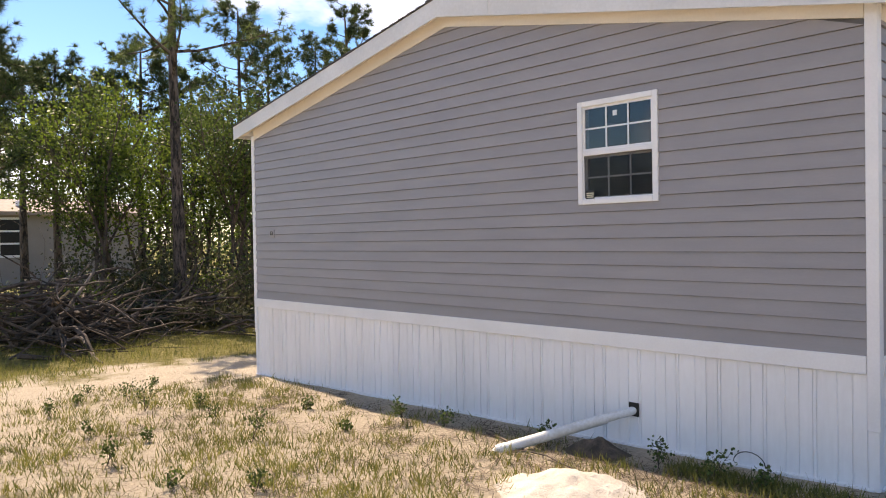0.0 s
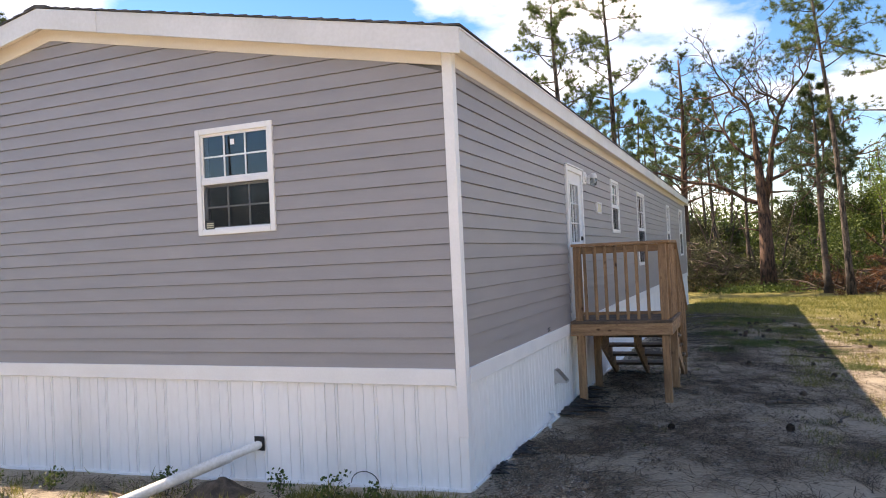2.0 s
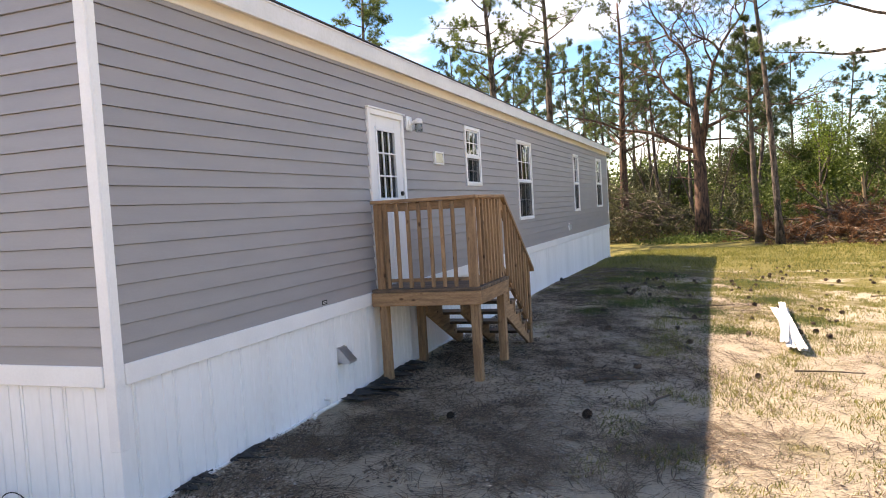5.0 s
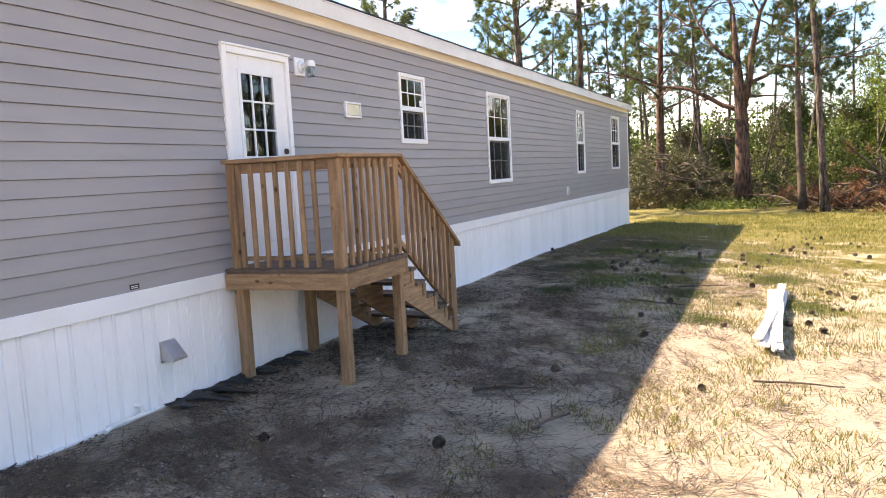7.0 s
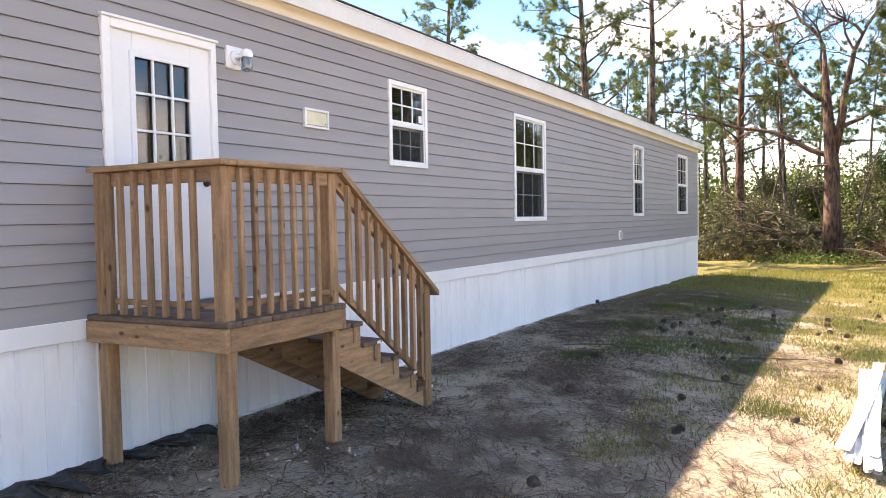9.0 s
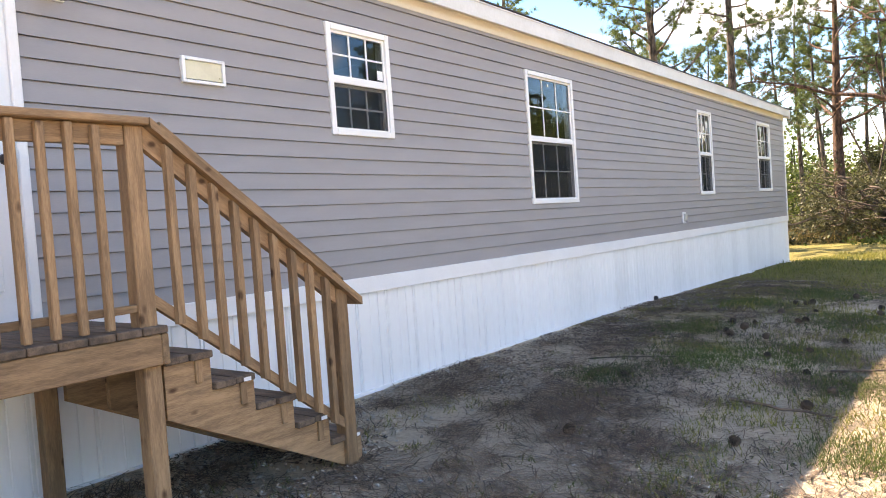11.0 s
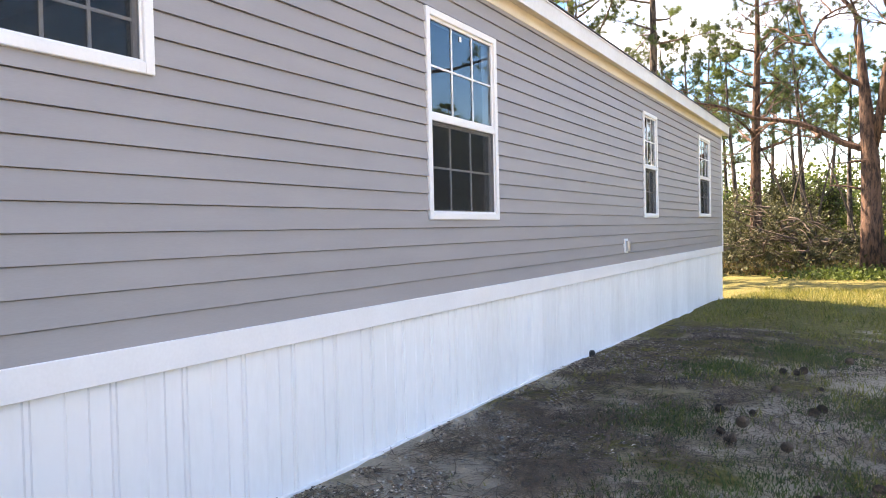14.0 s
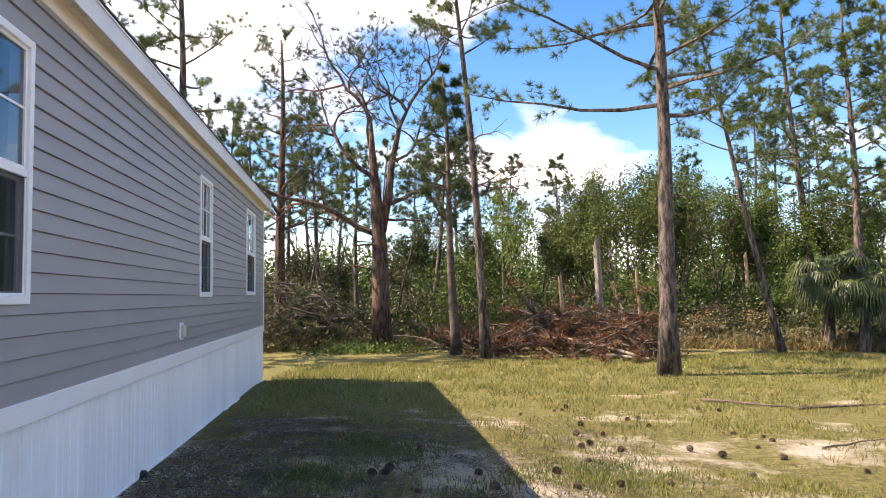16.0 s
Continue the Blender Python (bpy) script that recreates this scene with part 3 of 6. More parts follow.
box(g, (-0.045, GY1, DZ0), (0.006, DY1, DZ1), 0.003)
box(g, (-0.045, GY0, GZ1), (0.006, GY1, DZ1))
box(g, (-0.045, GY0, DZ0), (0.006, GY1, GZ0))
slab = part("door_leaf", g, DOORW, door)
g = bmesh.new()
for a, b in (((GY0 - 0.03, GZ0 - 0.03), (GY0 + 0.012, GZ1 + 0.03)), ((GY1 - 0.012, GZ0 - 0.03), (GY1 + 0.03, GZ1 + 0.03)), ((GY0 + 0.012, GZ1 - 0.012), (GY1 - 0.012, GZ1 + 0.03)), ((GY0 + 0.012, GZ0 - 0.03), (GY1 - 0.012, GZ0 + 0.012))):
    box(g, (0.0, a[0], a[1]), (0.018, b[0], b[1]), 0.004)
part("glazing_frame", g, DOORW, slab)
for i in (1, 2):
    yy, zz = GY0 + (GY1 - GY0) * i / 3, GZ0 + (GZ1 - GZ0) * i / 3
    part("muntin", boxbm((-0.006, yy - 0.009, GZ0), (0.013, yy + 0.009, GZ1), 0.003), DOORW, slab)
    part("muntin", boxbm((-0.005, GY0, zz - 0.009), (0.0125, GY1, zz + 0.009), 0.003), DOORW, slab)
pn = part("pane", boxbm((-0.022, GY0, GZ0), (-0.016, GY1, GZ1)), GLASS, slab)
pn.visible_shadow = False
for z0_, z1_ in ((1.30, 1.95),):
    for a, b in ((3.96, 4.25), (4.29, 4.58)):
        part("raised_panel", boxbm((0.004, a, z0_), (0.014, b, z1_), 0.006), DOORW, slab)
g = bmesh.new()
tube(g, [(0.006, 4.642, 2.02), (0.02, 4.642, 2.02), (0.05, 4.642, 2.02), (0.065, 4.642, 2.02)], [0.032, 0.03, 0.013, 0.012], 14)
bmesh.ops.create_uvsphere(g, u_segments=14, v_segments=8, radius=0.028, matrix=Matrix.Translation((0.075, 4.642, 2.02)))
part("door_knob", g, BRASS, door, "dark bronze door knob")
part("deadbolt", tube(bmesh.new(), [(0.006, 4.642, 2.17), (0.028, 4.642, 2.17), (0.032, 4.642, 2.17)], [0.03, 0.027, 0.02], 14), BRASS, door, "dark bronze deadbolt")
part("threshold", boxbm((-0.13, 3.767, 1.085), (0.07, 4.756, 1.125), 0.004), METAL, door)


# ---- entrance deck with stairs ----
deck = thing("entrance_deck", (0, 0, 0), "brown treated-wood entrance deck with railing and stairs", "deck")
DZ, DX0, DX1, DYA, DYB = 1.13, 0.04, 1.202, 3.60, 4.75   # top of the boards, sides
P = 0.089
posts = ((0.10, 3.612, 2.045), (1.111, 3.612, 2.045), (1.111, 4.655, 2.045))


def post(x, y, z1, z0=None):
    z0 = ground_z(x, y) - 0.05 if z0 is None else z0
    return part("post", boxbm((x, y, z0), (x + P, y + P, z1), 0.006), WOOD, deck)


for x, y, z1 in posts:
    post(x, y, z1)
post(0.10, 4.64, 1.09)
# rim boards, joists, deck boards
part("rim_board", boxbm((DX0, DYA - 0.03, 0.95), (DX1 + 0.038, DYA + 0.008, 1.092), 0.005), WOODX, deck)
part("rim_board", boxbm((DX0, DYB - 0.02, 0.95), (DX1 + 0.038, DYB + 0.018, 1.092), 0.005), WOODX, deck)
part("rim_board", boxbm((DX1, DYA + 0.008, 0.95), (DX1 + 0.038, DYB - 0.02, 1.092), 0.005), WOODY, deck)
for x in (0.05, 0.45, 0.85):
    part("joist", boxbm((x, DYA + 0.01, 0.95), (x + 0.038, DYB - 0.022, 1.09), 0.004), WOODY, deck)
nb = 9
for i in range(nb):
    y0 = DYA - 0.02 + (DYB - DYA + 0.04) * i / nb
    y1 = DYA - 0.02 + (DYB - DYA + 0.04) * (i + 1) / nb - 0.006
    part("deck_board", boxbm((DX0, y0, 1.094), (DX1 + 0.045, y1, DZ), 0.005), TREAD, deck)
# guard rails: cap, rail under it, lower rail, balusters on the outside
for a, b, m_ in (((0.085, 3.575, 2.046), (1.24, 3.705, 2.082), WOODX), ((1.105, 3.707, 2.046), (1.24, 4.76, 2.082), WOODY)):
    part("rail_cap", boxbm(a, b, 0.006), m_, deck)
for z0_, z1_ in ((1.955, 2.044), (1.20, 1.235)):
    part("rail", boxbm((0.19, 3.622, z0_), (1.110, 3.66, z1_), 0.004), WOODX, deck)
    part("rail", boxbm((1.152, 3.702, z0_), (1.19, 4.654, z1_), 0.004), WOODY, deck)


def baluster(x, y, z0, z1):
    g = bmesh.new()
    box(g, (x, y, z0), (x + 0.036, y + 0.036, z1), 0.004)
    return part("baluster", g, WOOD, deck)


for i in range(7):
    baluster(0.225 + i * 0.123, 3.584, 1.14, 2.035 + 0.006 * (i % 3 - 1))
for i in range(7):
    baluster(1.192, 3.735 + i * 0.124, 1.14, 2.035 + 0.006 * (i % 2))
# stairs
RISE, RUN, TY = 0.165, 0.252, 4.771
NS = 5
slope = RISE / RUN
for x in (0.16, 0.62, 1.13):
    pts = [(TY, DZ - 0.04)]
    for k in range(NS):
        pts += [(TY + k * RUN, DZ - (k + 1) * RISE - 0.038), (TY + (k + 1) * RUN, DZ - (k + 1) * RISE - 0.038)]
    yb = TY + NS * RUN
    zg = ground_z(0.6, yb) - 0.02
    pts += [(yb, zg), (yb - 0.12, zg), (TY, DZ - RISE - 0.29)]
    part("stringer", prism(bmesh.new(), pts, 0, x, x + 0.038), WOODY, deck)
for k in range(NS):
    z = DZ - (k + 1) * RISE
    for j in range(2):
        y0 = TY + k * RUN + 0.004 + j * 0.128
        part("tread_board", boxbm((0.10, y0, z - 0.036), (1.185 + 0.012 * ((k + j) % 2), y0 + 0.122, z), 0.005), TREAD, deck)
    if k < NS - 1:
        part("cleat", boxbm((1.169, TY + k * RUN + 0.16, z - 0.15), (1.182, TY + k * RUN + 0.20, z - 0.037), 0.003), WOOD, deck)
    if k in (1, 3, 4):
        part("paper_tag", boxbm((1.1975, TY + k * RUN + 0.17, z - 0.030), (1.1995, TY + k * RUN + 0.215, z - 0.010)), TRIM, deck, "small white lumber tag stapled to the tread")
EY = 5.885
post(1.111, EY, 1.165)
ya, za, yb, zb = 4.76, 2.06, 6.10, 1.045


def sloped(name, x0, x1, dz0, dz1, y0=4.81, y1=6.10, material=WOODS):
    s = (zb - za) / (yb - ya)
    z_a, z_b = za + s * (y0 - ya), za + s * (y1 - ya)
    return part(name, prism(bmesh.new(), [(y0, z_a + dz0), (y1, z_b + dz0), (y1, z_b + dz1), (y0, z_a + dz1)], 0, x0, x1), material, deck)


S = (zb - za) / (yb - ya)
sloped("stair_rail_cap", 1.105, 1.238, -0.02, 0.025, 4.765, 6.06)
sloped("stair_rail", 1.152, 1.19, -0.125, -0.022, 4.745, 5.885)
sloped("handrail", 1.062, 1.098, 0.098, 0.135, 4.90, 6.05)
for y in (4.93, 5.36, 5.88):
    sloped("handrail_block", 1.066, 1.104, 0.0, 0.0975, y, y + 0.13, PALEWOOD)
sloped("stair_lower_rail", 1.152, 1.19, -0.86, -0.80, 4.745, 5.885)
for i in range(9):
    y = 4.835 + i * 0.1175
    zc = za + S * (y + 0.018 - ya)
    g = bmesh.new()
    prism(g, [(y, zc - 0.87), (y + 0.036, zc - 0.87 - 0.01 * (i % 3)), (y + 0.036, zc - 0.055), (y, zc - 0.026)], 0, 1.1915, 1.2275)
    part("baluster", g, WOOD, deck)


# the deck stands a little out of square with the wall
for piece in deck.children:
    for v_ in piece.data.vertices:
        v_.co.y += 0.065 * v_.co.x * clamp((4.7 - v_.co.y) / 1.1, 0, 1)


# ---- woods ----
def leaf_mat(name, base, dark, trans=0.3, rough=0.55):
    m = bpy.data.materials.new(name)
    m.use_nodes = True
    n, l = m.node_tree.nodes, m.node_tree.links
    b = n["Principled BSDF"]
    b.inputs["Roughness"].default_value = rough
    b.inputs["Specular IOR Level"].default_value = 0.3
    ge, rp = n.new("ShaderNodeNewGeometry"), n.new("ShaderNodeValToRGB")
    rp.color_ramp.elements[0].color, rp.color_ramp.elements[1].color = (*dark, 1), (*base, 1)
    l.new(ge.outputs["Random Per Island"], rp.inputs["Fac"])
    tc, no, hv = n.new("ShaderNodeTexCoord"), n.new("ShaderNodeTexNoise"), n.new("ShaderNodeHueSaturation")
    no.inputs["Scale"].default_value = 0.9
    l.new(tc.outputs["Object"], no.inputs["Vector"])
    mr = n.new("ShaderNodeMapRange")
    mr.inputs["To Min"].default_value, mr.inputs["To Max"].default_value = 0.55, 1.45
    l.new(no.outputs["Fac"], mr.inputs["Value"])
    l.new(mr.outputs["Result"], hv.inputs["Value"])
    l.new(rp.outputs["Color"], hv.inputs["Color"])
    l.new(hv.outputs["Color"], b.inputs["Base Color"])
    tr, mx = n.new("ShaderNodeBsdfTranslucent"), n.new("ShaderNodeMixShader")
    l.new(hv.outputs["Color"], tr.inputs["Color"])
    mx.inputs["Fac"].default_value = trans
    l.new(b.outputs[0], mx.inputs[1])
    l.new(tr.outputs[0], mx.inputs[2])
    l.new(mx.outputs[0], n["Material Output"].inputs["Surface"])
    return m


BARK = mat("grey-brown pine bark", (0.145, 0.112, 0.09), 0.92, (0.025, 0.02, 0.016), 7, 30, 1.0, stretch=(1.6, 1.6, 0.4), depth=0.05, spread=(0.40, 0.60))
REDBARK = mat("reddish pine bark", (0.15, 0.085, 0.058), 0.92, (0.035, 0.022, 0.017), 7, 30, 1.0, stretch=(1.6, 1.6, 0.4), depth=0.05, spread=(0.38, 0.60))
DEADWOOD = mat("grey dead wood", (0.34, 0.28, 0.22), 0.9, (0.13, 0.10, 0.08), 4, 30, 0.6, stretch=(2, 2, 0.5))
DARKWOOD = mat("dark brush wood", (0.14, 0.105, 0.08), 0.9, (0.045, 0.035, 0.028), 4, 30, 0.6)
PALEWOOD = mat("pale fresh broken wood", (0.45, 0.30, 0.16), 0.85, (0.3, 0.19, 0.1), 4, 30, 0.5)
NEEDLE = leaf_mat("pine needles", (0.16, 0.21, 0.06), (0.055, 0.085, 0.028), 0.35)
DARKNEEDLE = leaf_mat("dark pine needles", (0.10, 0.14, 0.05), (0.035, 0.055, 0.022), 0.3)
LEAFY = leaf_mat("bright oak leaves", (0.18, 0.25, 0.035), (0.055, 0.09, 0.016), 0.45)
LEAFG = leaf_mat("mid green leaves", (0.125, 0.17, 0.037), (0.034, 0.058, 0.014), 0.38)
LEAFD = leaf_mat("dull olive leaves", (0.11, 0.115, 0.05), (0.03, 0.032, 0.015), 0.3)
BROWNL = leaf_mat("brown dead needles", (0.22, 0.105, 0.048), (0.075, 0.036, 0.02), 0.25)
STRAW = leaf_mat("straw-coloured undergrowth", (0.33, 0.25, 0.10), (0.12, 0.09, 0.04), 0.3)
PALM = leaf_mat("palm fronds", (0.10, 0.125, 0.04), (0.035, 0.048, 0.018), 0.2, 0.4)
rng = random.Random(11)


class Soup:
    """Gathers loose triangles and quads fast, for leaves and needles."""

    def __init__(self):
        self.v, self.f = [], []

    def tri(self, a, b, c):
        i = len(self.v)
        self.v += [tuple(a), tuple(b), tuple(c)]
        self.f.append((i, i + 1, i + 2))

    def quad(self, a, b, c, d):
        i = len(self.v)
        self.v += [tuple(a), tuple(b), tuple(c), tuple(d)]
        self.f.append((i, i + 1, i + 2, i + 3))

    def needle(self, p, d, length, width):
        s = d.orthogonal().normalized()
        s.rotate(Matrix.Rotation(rng.uniform(0, 6.28), 3, d))
        q = p + d * length - Vector((0, 0, 0.12 * length))
        self.tri(p - s * width, p + s * width, q)

    def leaf(self, p, size, flat=0.4):
        d = rand_dir()
        s = d.orthogonal().normalized()
        s.rotate(Matrix.Rotation(rng.uniform(0, 6.28), 3, d))
        d, s = d * size, s * size * 0.42
        self.quad(p, p + d * 0.45 + s, p + d, p + d * 0.45 - s)

    def tuft(self, p, d, n_, length, width):
        for _ in range(n_):
            w = (rand_dir() * 0.95 + d * 0.7 + Vector((0, 0, 0.15))).normalized()
            self.needle(p, w, length * rng.uniform(0.7, 1.15), width)

    def link(self, name, material, parent=None):
        me = bpy.data.meshes.new(name)
        me.from_pydata(self.v, [], self.f)
        me.materials.append(material)
        ob = new(name, me)
        ob.parent = parent
        return ob


def rand_dir():
    z, a = rng.uniform(-1, 1), rng.uniform(0, 6.283)
    r = math.sqrt(1 - z * z)
    return Vector((r * math.cos(a), r * math.sin(a), z))


def bent(p, d, length, n_, wob, lift):
    """Points of a limb that wanders and curves upwards."""
    pts = [Vector(p)]
    d = Vector(d).normalized()
    for _ in range(n_):
        d = (d + rand_dir() * wob + Vector((0, 0, lift))).normalized()
        pts.append(pts[-1] + d * (length / n_))
    return pts, d


def taper(n_, r0, r1):
    return [r0 + (r1 - r0) * i / (n_ - 1) for i in range(n_)]


def trunk_line(h, lean, wob=0.012):
    pts = []
    ph = rng.uniform(0, 6.28)
    for i in range(11):
        u_ = i / 10
        pts.append(Vector((lean[0] * u_ + wob * h * math.sin(ph + u_ * 5) * u_, lean[1] * u_ + wob * h * math.cos(ph * 1.7 + u_ * 4) * u_, h * u_)))
    return pts


def along(pts, u_):
    t = clamp(u_, 0, 0.9999) * (len(pts) - 1)
    i = int(t)
    return pts[i].lerp(pts[i + 1], t - i)


def pine(x, y, h, r, label, crown=0.5, spread=2.6, limbs=26, tufts=6, lean=(0, 0), bark=None, needles=None, droop=0.0, length=0.27, width=0.0085, per=50, stubs=4, side=None, group="pines"):
    """A pine: straight tapering trunk, tiers of limbs, twigs with bursts of needles."""
    t = thing("pine_tree", (x, y, ground_z(x, y) - 0.08), label, "pine tree", group)
    pts = trunk_line(h, lean)
    rad = [r * (1.35 if i == 0 else 1.0) * (1 - 0.82 * i / 10) for i in range(11)]
    part("trunk", tube(bmesh.new(), pts, rad, 12), bark or BARK, t, smooth=True)
    soup = Soup()
    for i in range(stubs):
        u_ = rng.uniform(0.15, max(crown, 0.2))
        a = rng.uniform(0, 6.28)
        q, _ = bent(along(pts, u_), (math.cos(a), math.sin(a), 0.3), rng.uniform(0.3, 1.0), 3, 0.2, 0.05)
        part("dead_limb", tube(bmesh.new(), q, taper(4, 0.025, 0.008), 4), bark or BARK, t)
    for i in range(limbs):
        wood = bmesh.new()
        u_ = crown + (1 - crown) * (i + rng.random()) / limbs
        a = i * 2.4 + rng.uniform(-0.5, 0.5)
        if side is not None and rng.random() < 0.7:
            a = side + rng.uniform(-0.7, 0.7)
        ln = spread * (1.0 - 0.72 * ((u_ - crown) / (1.001 - crown)) ** 1.3) * rng.uniform(0.55, 1.15)
        p0 = along(pts, u_)
        r0 = max(0.012, r * (1 - 0.8 * u_) * 0.42)
        q, d = bent(p0, (math.cos(a), math.sin(a), rng.uniform(-0.05, 0.45) - droop), ln, 5, 0.16, 0.07)
        tube(wood, q, taper(6, r0, 0.01), 5)
        for j in range(int(tufts * 1.5)):
            w = rng.uniform(0.35, 1.0)
            p1 = along(q, w)
            dd = (d + rand_dir() * 0.9).normalized()
            k, d2 = bent(p1, dd, rng.uniform(0.25, 0.75) * min(1.0, ln), 3, 0.2, 0.12)
            tube(wood, k, taper(4, 0.010, 0.005), 3)
            soup.tuft(k[-1], d2, per, length, width)
            for m_ in (1, 2):
                soup.tuft(k[m_], d2, per // 2, length * 0.9, width)
        soup.tuft(q[-1], d, per, length, width)
        part("limb", wood, bark or BARK, t)
    soup.link("needles", needles or NEEDLE, t)
    return t


def grow(wood, tips, p, d, length, r, depth, wob, lift, kids=(2, 3), spreadk=0.75, sides=6):
    """Recursive limbs; the ends are gathered in tips."""
    q, d = bent(p, d, length, 4, wob, lift)
    tube(wood, q, taper(5, r, r * 0.62), sides if r > 0.03 else 4)
    if depth <= 1:
        tips.append((q[-1] if depth == 0 else q[2], d))
    if depth == 0:
        return
    for _ in range(rng.randint(*kids)):
        w = rng.uniform(0.45, 1.0)
        grow(wood, tips, along(q, w), (d + rand_dir() * spreadk).normalized(), length * rng.uniform(0.55, 0.8), r * 0.58, depth - 1, wob, lift, kids, spreadk, sides)
    grow(wood, tips, q[-1], d, length * 0.7, r * 0.6, depth - 1, wob, lift, kids, spreadk, sides)


def broadleaf(x, y, h, label, leaf=LEAFG, stems=2, leaves=26, size=0.13, cloud=0.55, bark=None, group="leafy trees", spread=0.55):
    """A young leafy tree: one or more stems, forking limbs, clouds of small leaves."""
    t = thing("leafy_tree", (x, y, ground_z(x, y) - 0.06), label, "tree", group)
    wood, tips = bmesh.new(), []
    for s in range(stems):
        a = rng.uniform(0, 6.28)
        grow(wood, tips, (0.12 * math.cos(a), 0.12 * math.sin(a), 0), (0.22 * math.cos(a), 0.22 * math.sin(a), 1), h * 0.40, 0.02 * h / stems ** 0.5 * 0.5 + 0.02, 3, 0.10, 0.10, (2, 3), spread)
    part("trunk", wood, bark or BARK, t)
    soup = Soup()
    for p, d in tips:
        for _ in range(leaves):
            soup.leaf(p + rand_dir() * cloud * rng.random() ** 0.5 - d * rng.uniform(0, 0.5), size * rng.uniform(0.6, 1.25))
    soup.link("crown", leaf, t)
    return t


def snag(x, y, label):
    """A big old pine with a forked trunk, long bare crooked limbs and few needles left."""
    t = thing("old_pine_tree", (x, y, ground_z(x, y) - 0.1), label, "pine tree", "pines")
    a = [Vector((0, 0, 0)), Vector((-0.03, 0, 2.0)), Vector((-0.05, 0, 4.0)), Vector((-0.18, 0, 6.0)), Vector((-0.30, 0.1, 7.6)), Vector((-0.35, 0.1, 9.0))]
    b = [Vector((0.04, 0, 4.5)), Vector((0.30, -0.05, 5.9)), Vector((0.42, -0.1, 7.0)), Vector((0.75, -0.1, 8.6)), Vector((1.2, -0.1, 9.5))]
    part("trunk", tube(bmesh.new(), a, [0.43, 0.33, 0.29, 0.20, 0.13, 0.045], 14), REDBARK, t, smooth=True)
    part("second_trunk", tube(bmesh.new(), b, [0.17, 0.16, 0.13, 0.09, 0.04], 12), REDBARK, t, smooth=True)
    tips, soup = [], Soup()
    for p, d, ln, r in (((-0.1, 0, 4.4), (-1, 0.1, 0.55), 3.4, 0.13), ((-0.25, 0, 6.6), (-0.8, -0.3, 0.7), 2.6, 0.10), ((-0.35, 0.1, 8.8), (-0.3, 0.2, 1), 2.6, 0.09),
                        ((0.35, 0, 5.6), (1, 0.1, 0.5), 2.8, 0.10), ((1.1, -0.1, 9.4), (0.7, 0, 0.8), 1.7, 0.08), ((1.0, -0.1, 9.2), (-0.2, 0.2, 1), 1.6, 0.07), ((0.45, -0.1, 7.2), (0.9, -0.4, 0.25), 2.0, 0.07),
                        ((-0.3, 0, 7.4), (0.2, 0.5, 1.0), 2.3, 0.07), ((0.75, -0.1, 8.5), (-0.5, 0.2, 0.8), 1.8, 0.06)):
        wood = bmesh.new()
        grow(wood, tips, p, d, ln * 0.95, r * 0.95, 4, 0.40, 0.05, (2, 2), 0.95)
        part("limb", wood, REDBARK, t)
    for p, d in (((0.2, 0, 5.0), (1, -0.2, 0.05)), ((0.1, 0, 4.0), (-0.9, -0.4, 0.0)), ((0.15, 0, 3.0), (-1, -0.2, 0.25))):
        q, _ = bent(p, d, 1.5, 4, 0.2, 0.0)
        part("dead_limb", tube(bmesh.new(), q, taper(5, 0.06, 0.02), 5), REDBARK, t)
    for p, d in tips:
        if rng.random() < 0.16:
            for _ in range(3):
                soup.tuft(p + rand_dir() * 0.3, d, 46, 0.24, 0.006)
    soup.link("needles", DARKNEEDLE, t)
    return t


def shrub(x, y, h, label, leaf, n_=420, size=0.11, group="shrubs"):
    t = thing("shrub", (x, y, ground_z(x, y) - 0.03), label, "shrub", group)
    tips = []
    for s in range(5):
        wood, a = bmesh.new(), rng.uniform(0, 6.28)
        grow(wood, tips, (0, 0, 0), (0.6 * math.cos(a), 0.6 * math.sin(a), 1), h * 0.45, 0.018, 2, 0.2, 0.06, (1, 2), 0.7, 4)
        part("stem", wood, DARKWOOD, t)
    soup = Soup()
    for i in range(n_):
        p, d = tips[i % len(tips)]
        soup.leaf(p + rand_dir() * 0.35 * h * rng.random() - d * rng.uniform(0, 0.3), size * rng.uniform(0.6, 1.2))
    soup.link("foliage", leaf, t)
    return t


def from_walk_end(bear, r):
    """A place r metres off, by bearing from the end of the walk."""
    a = radians(6.62) + math.atan((bear - 784) / 1300)
    return 1.958 + r * math.sin(a), 6.751 + r * math.cos(a)


def from_walk_start(bear, r):
    a = radians(-46.6) + math.atan((bear - 784) / 1300)
    return 1.64 + r * math.sin(a), -5.75 + r * math.cos(a)


snag(3.0, 34.7, "old reddish pine with forked trunk and bare crooked limbs")
pine(9.61, 24.2, 15.5, 0.235, "tall pine with grey bark and long sparse limbs", crown=0.42, spread=5.2, limbs=34, tufts=9, stubs=6, per=50, bark=BARK)
pine(6.05, 29.6, 15, 0.155, "slim straight pine with bare lower trunk", crown=0.64, spread=2.8, limbs=26, tufts=7, lean=(-0.9, 0), bark=BARK)
pine(5.35, 31.3, 9.6, 0.17, "pine with dark scorched lower trunk", crown=0.50, spread=1.5, limbs=24, bark=DARKWOOD, needles=DARKNEEDLE, lean=(-0.4, 0))
pine(15.3, 28.5, 12.6, 0.115, "thin pine with leaning bare trunk", crown=0.48, spread=2.4, limbs=26, lean=(-2.9, 0.3))
x, y = from_walk_end(1450, 40)
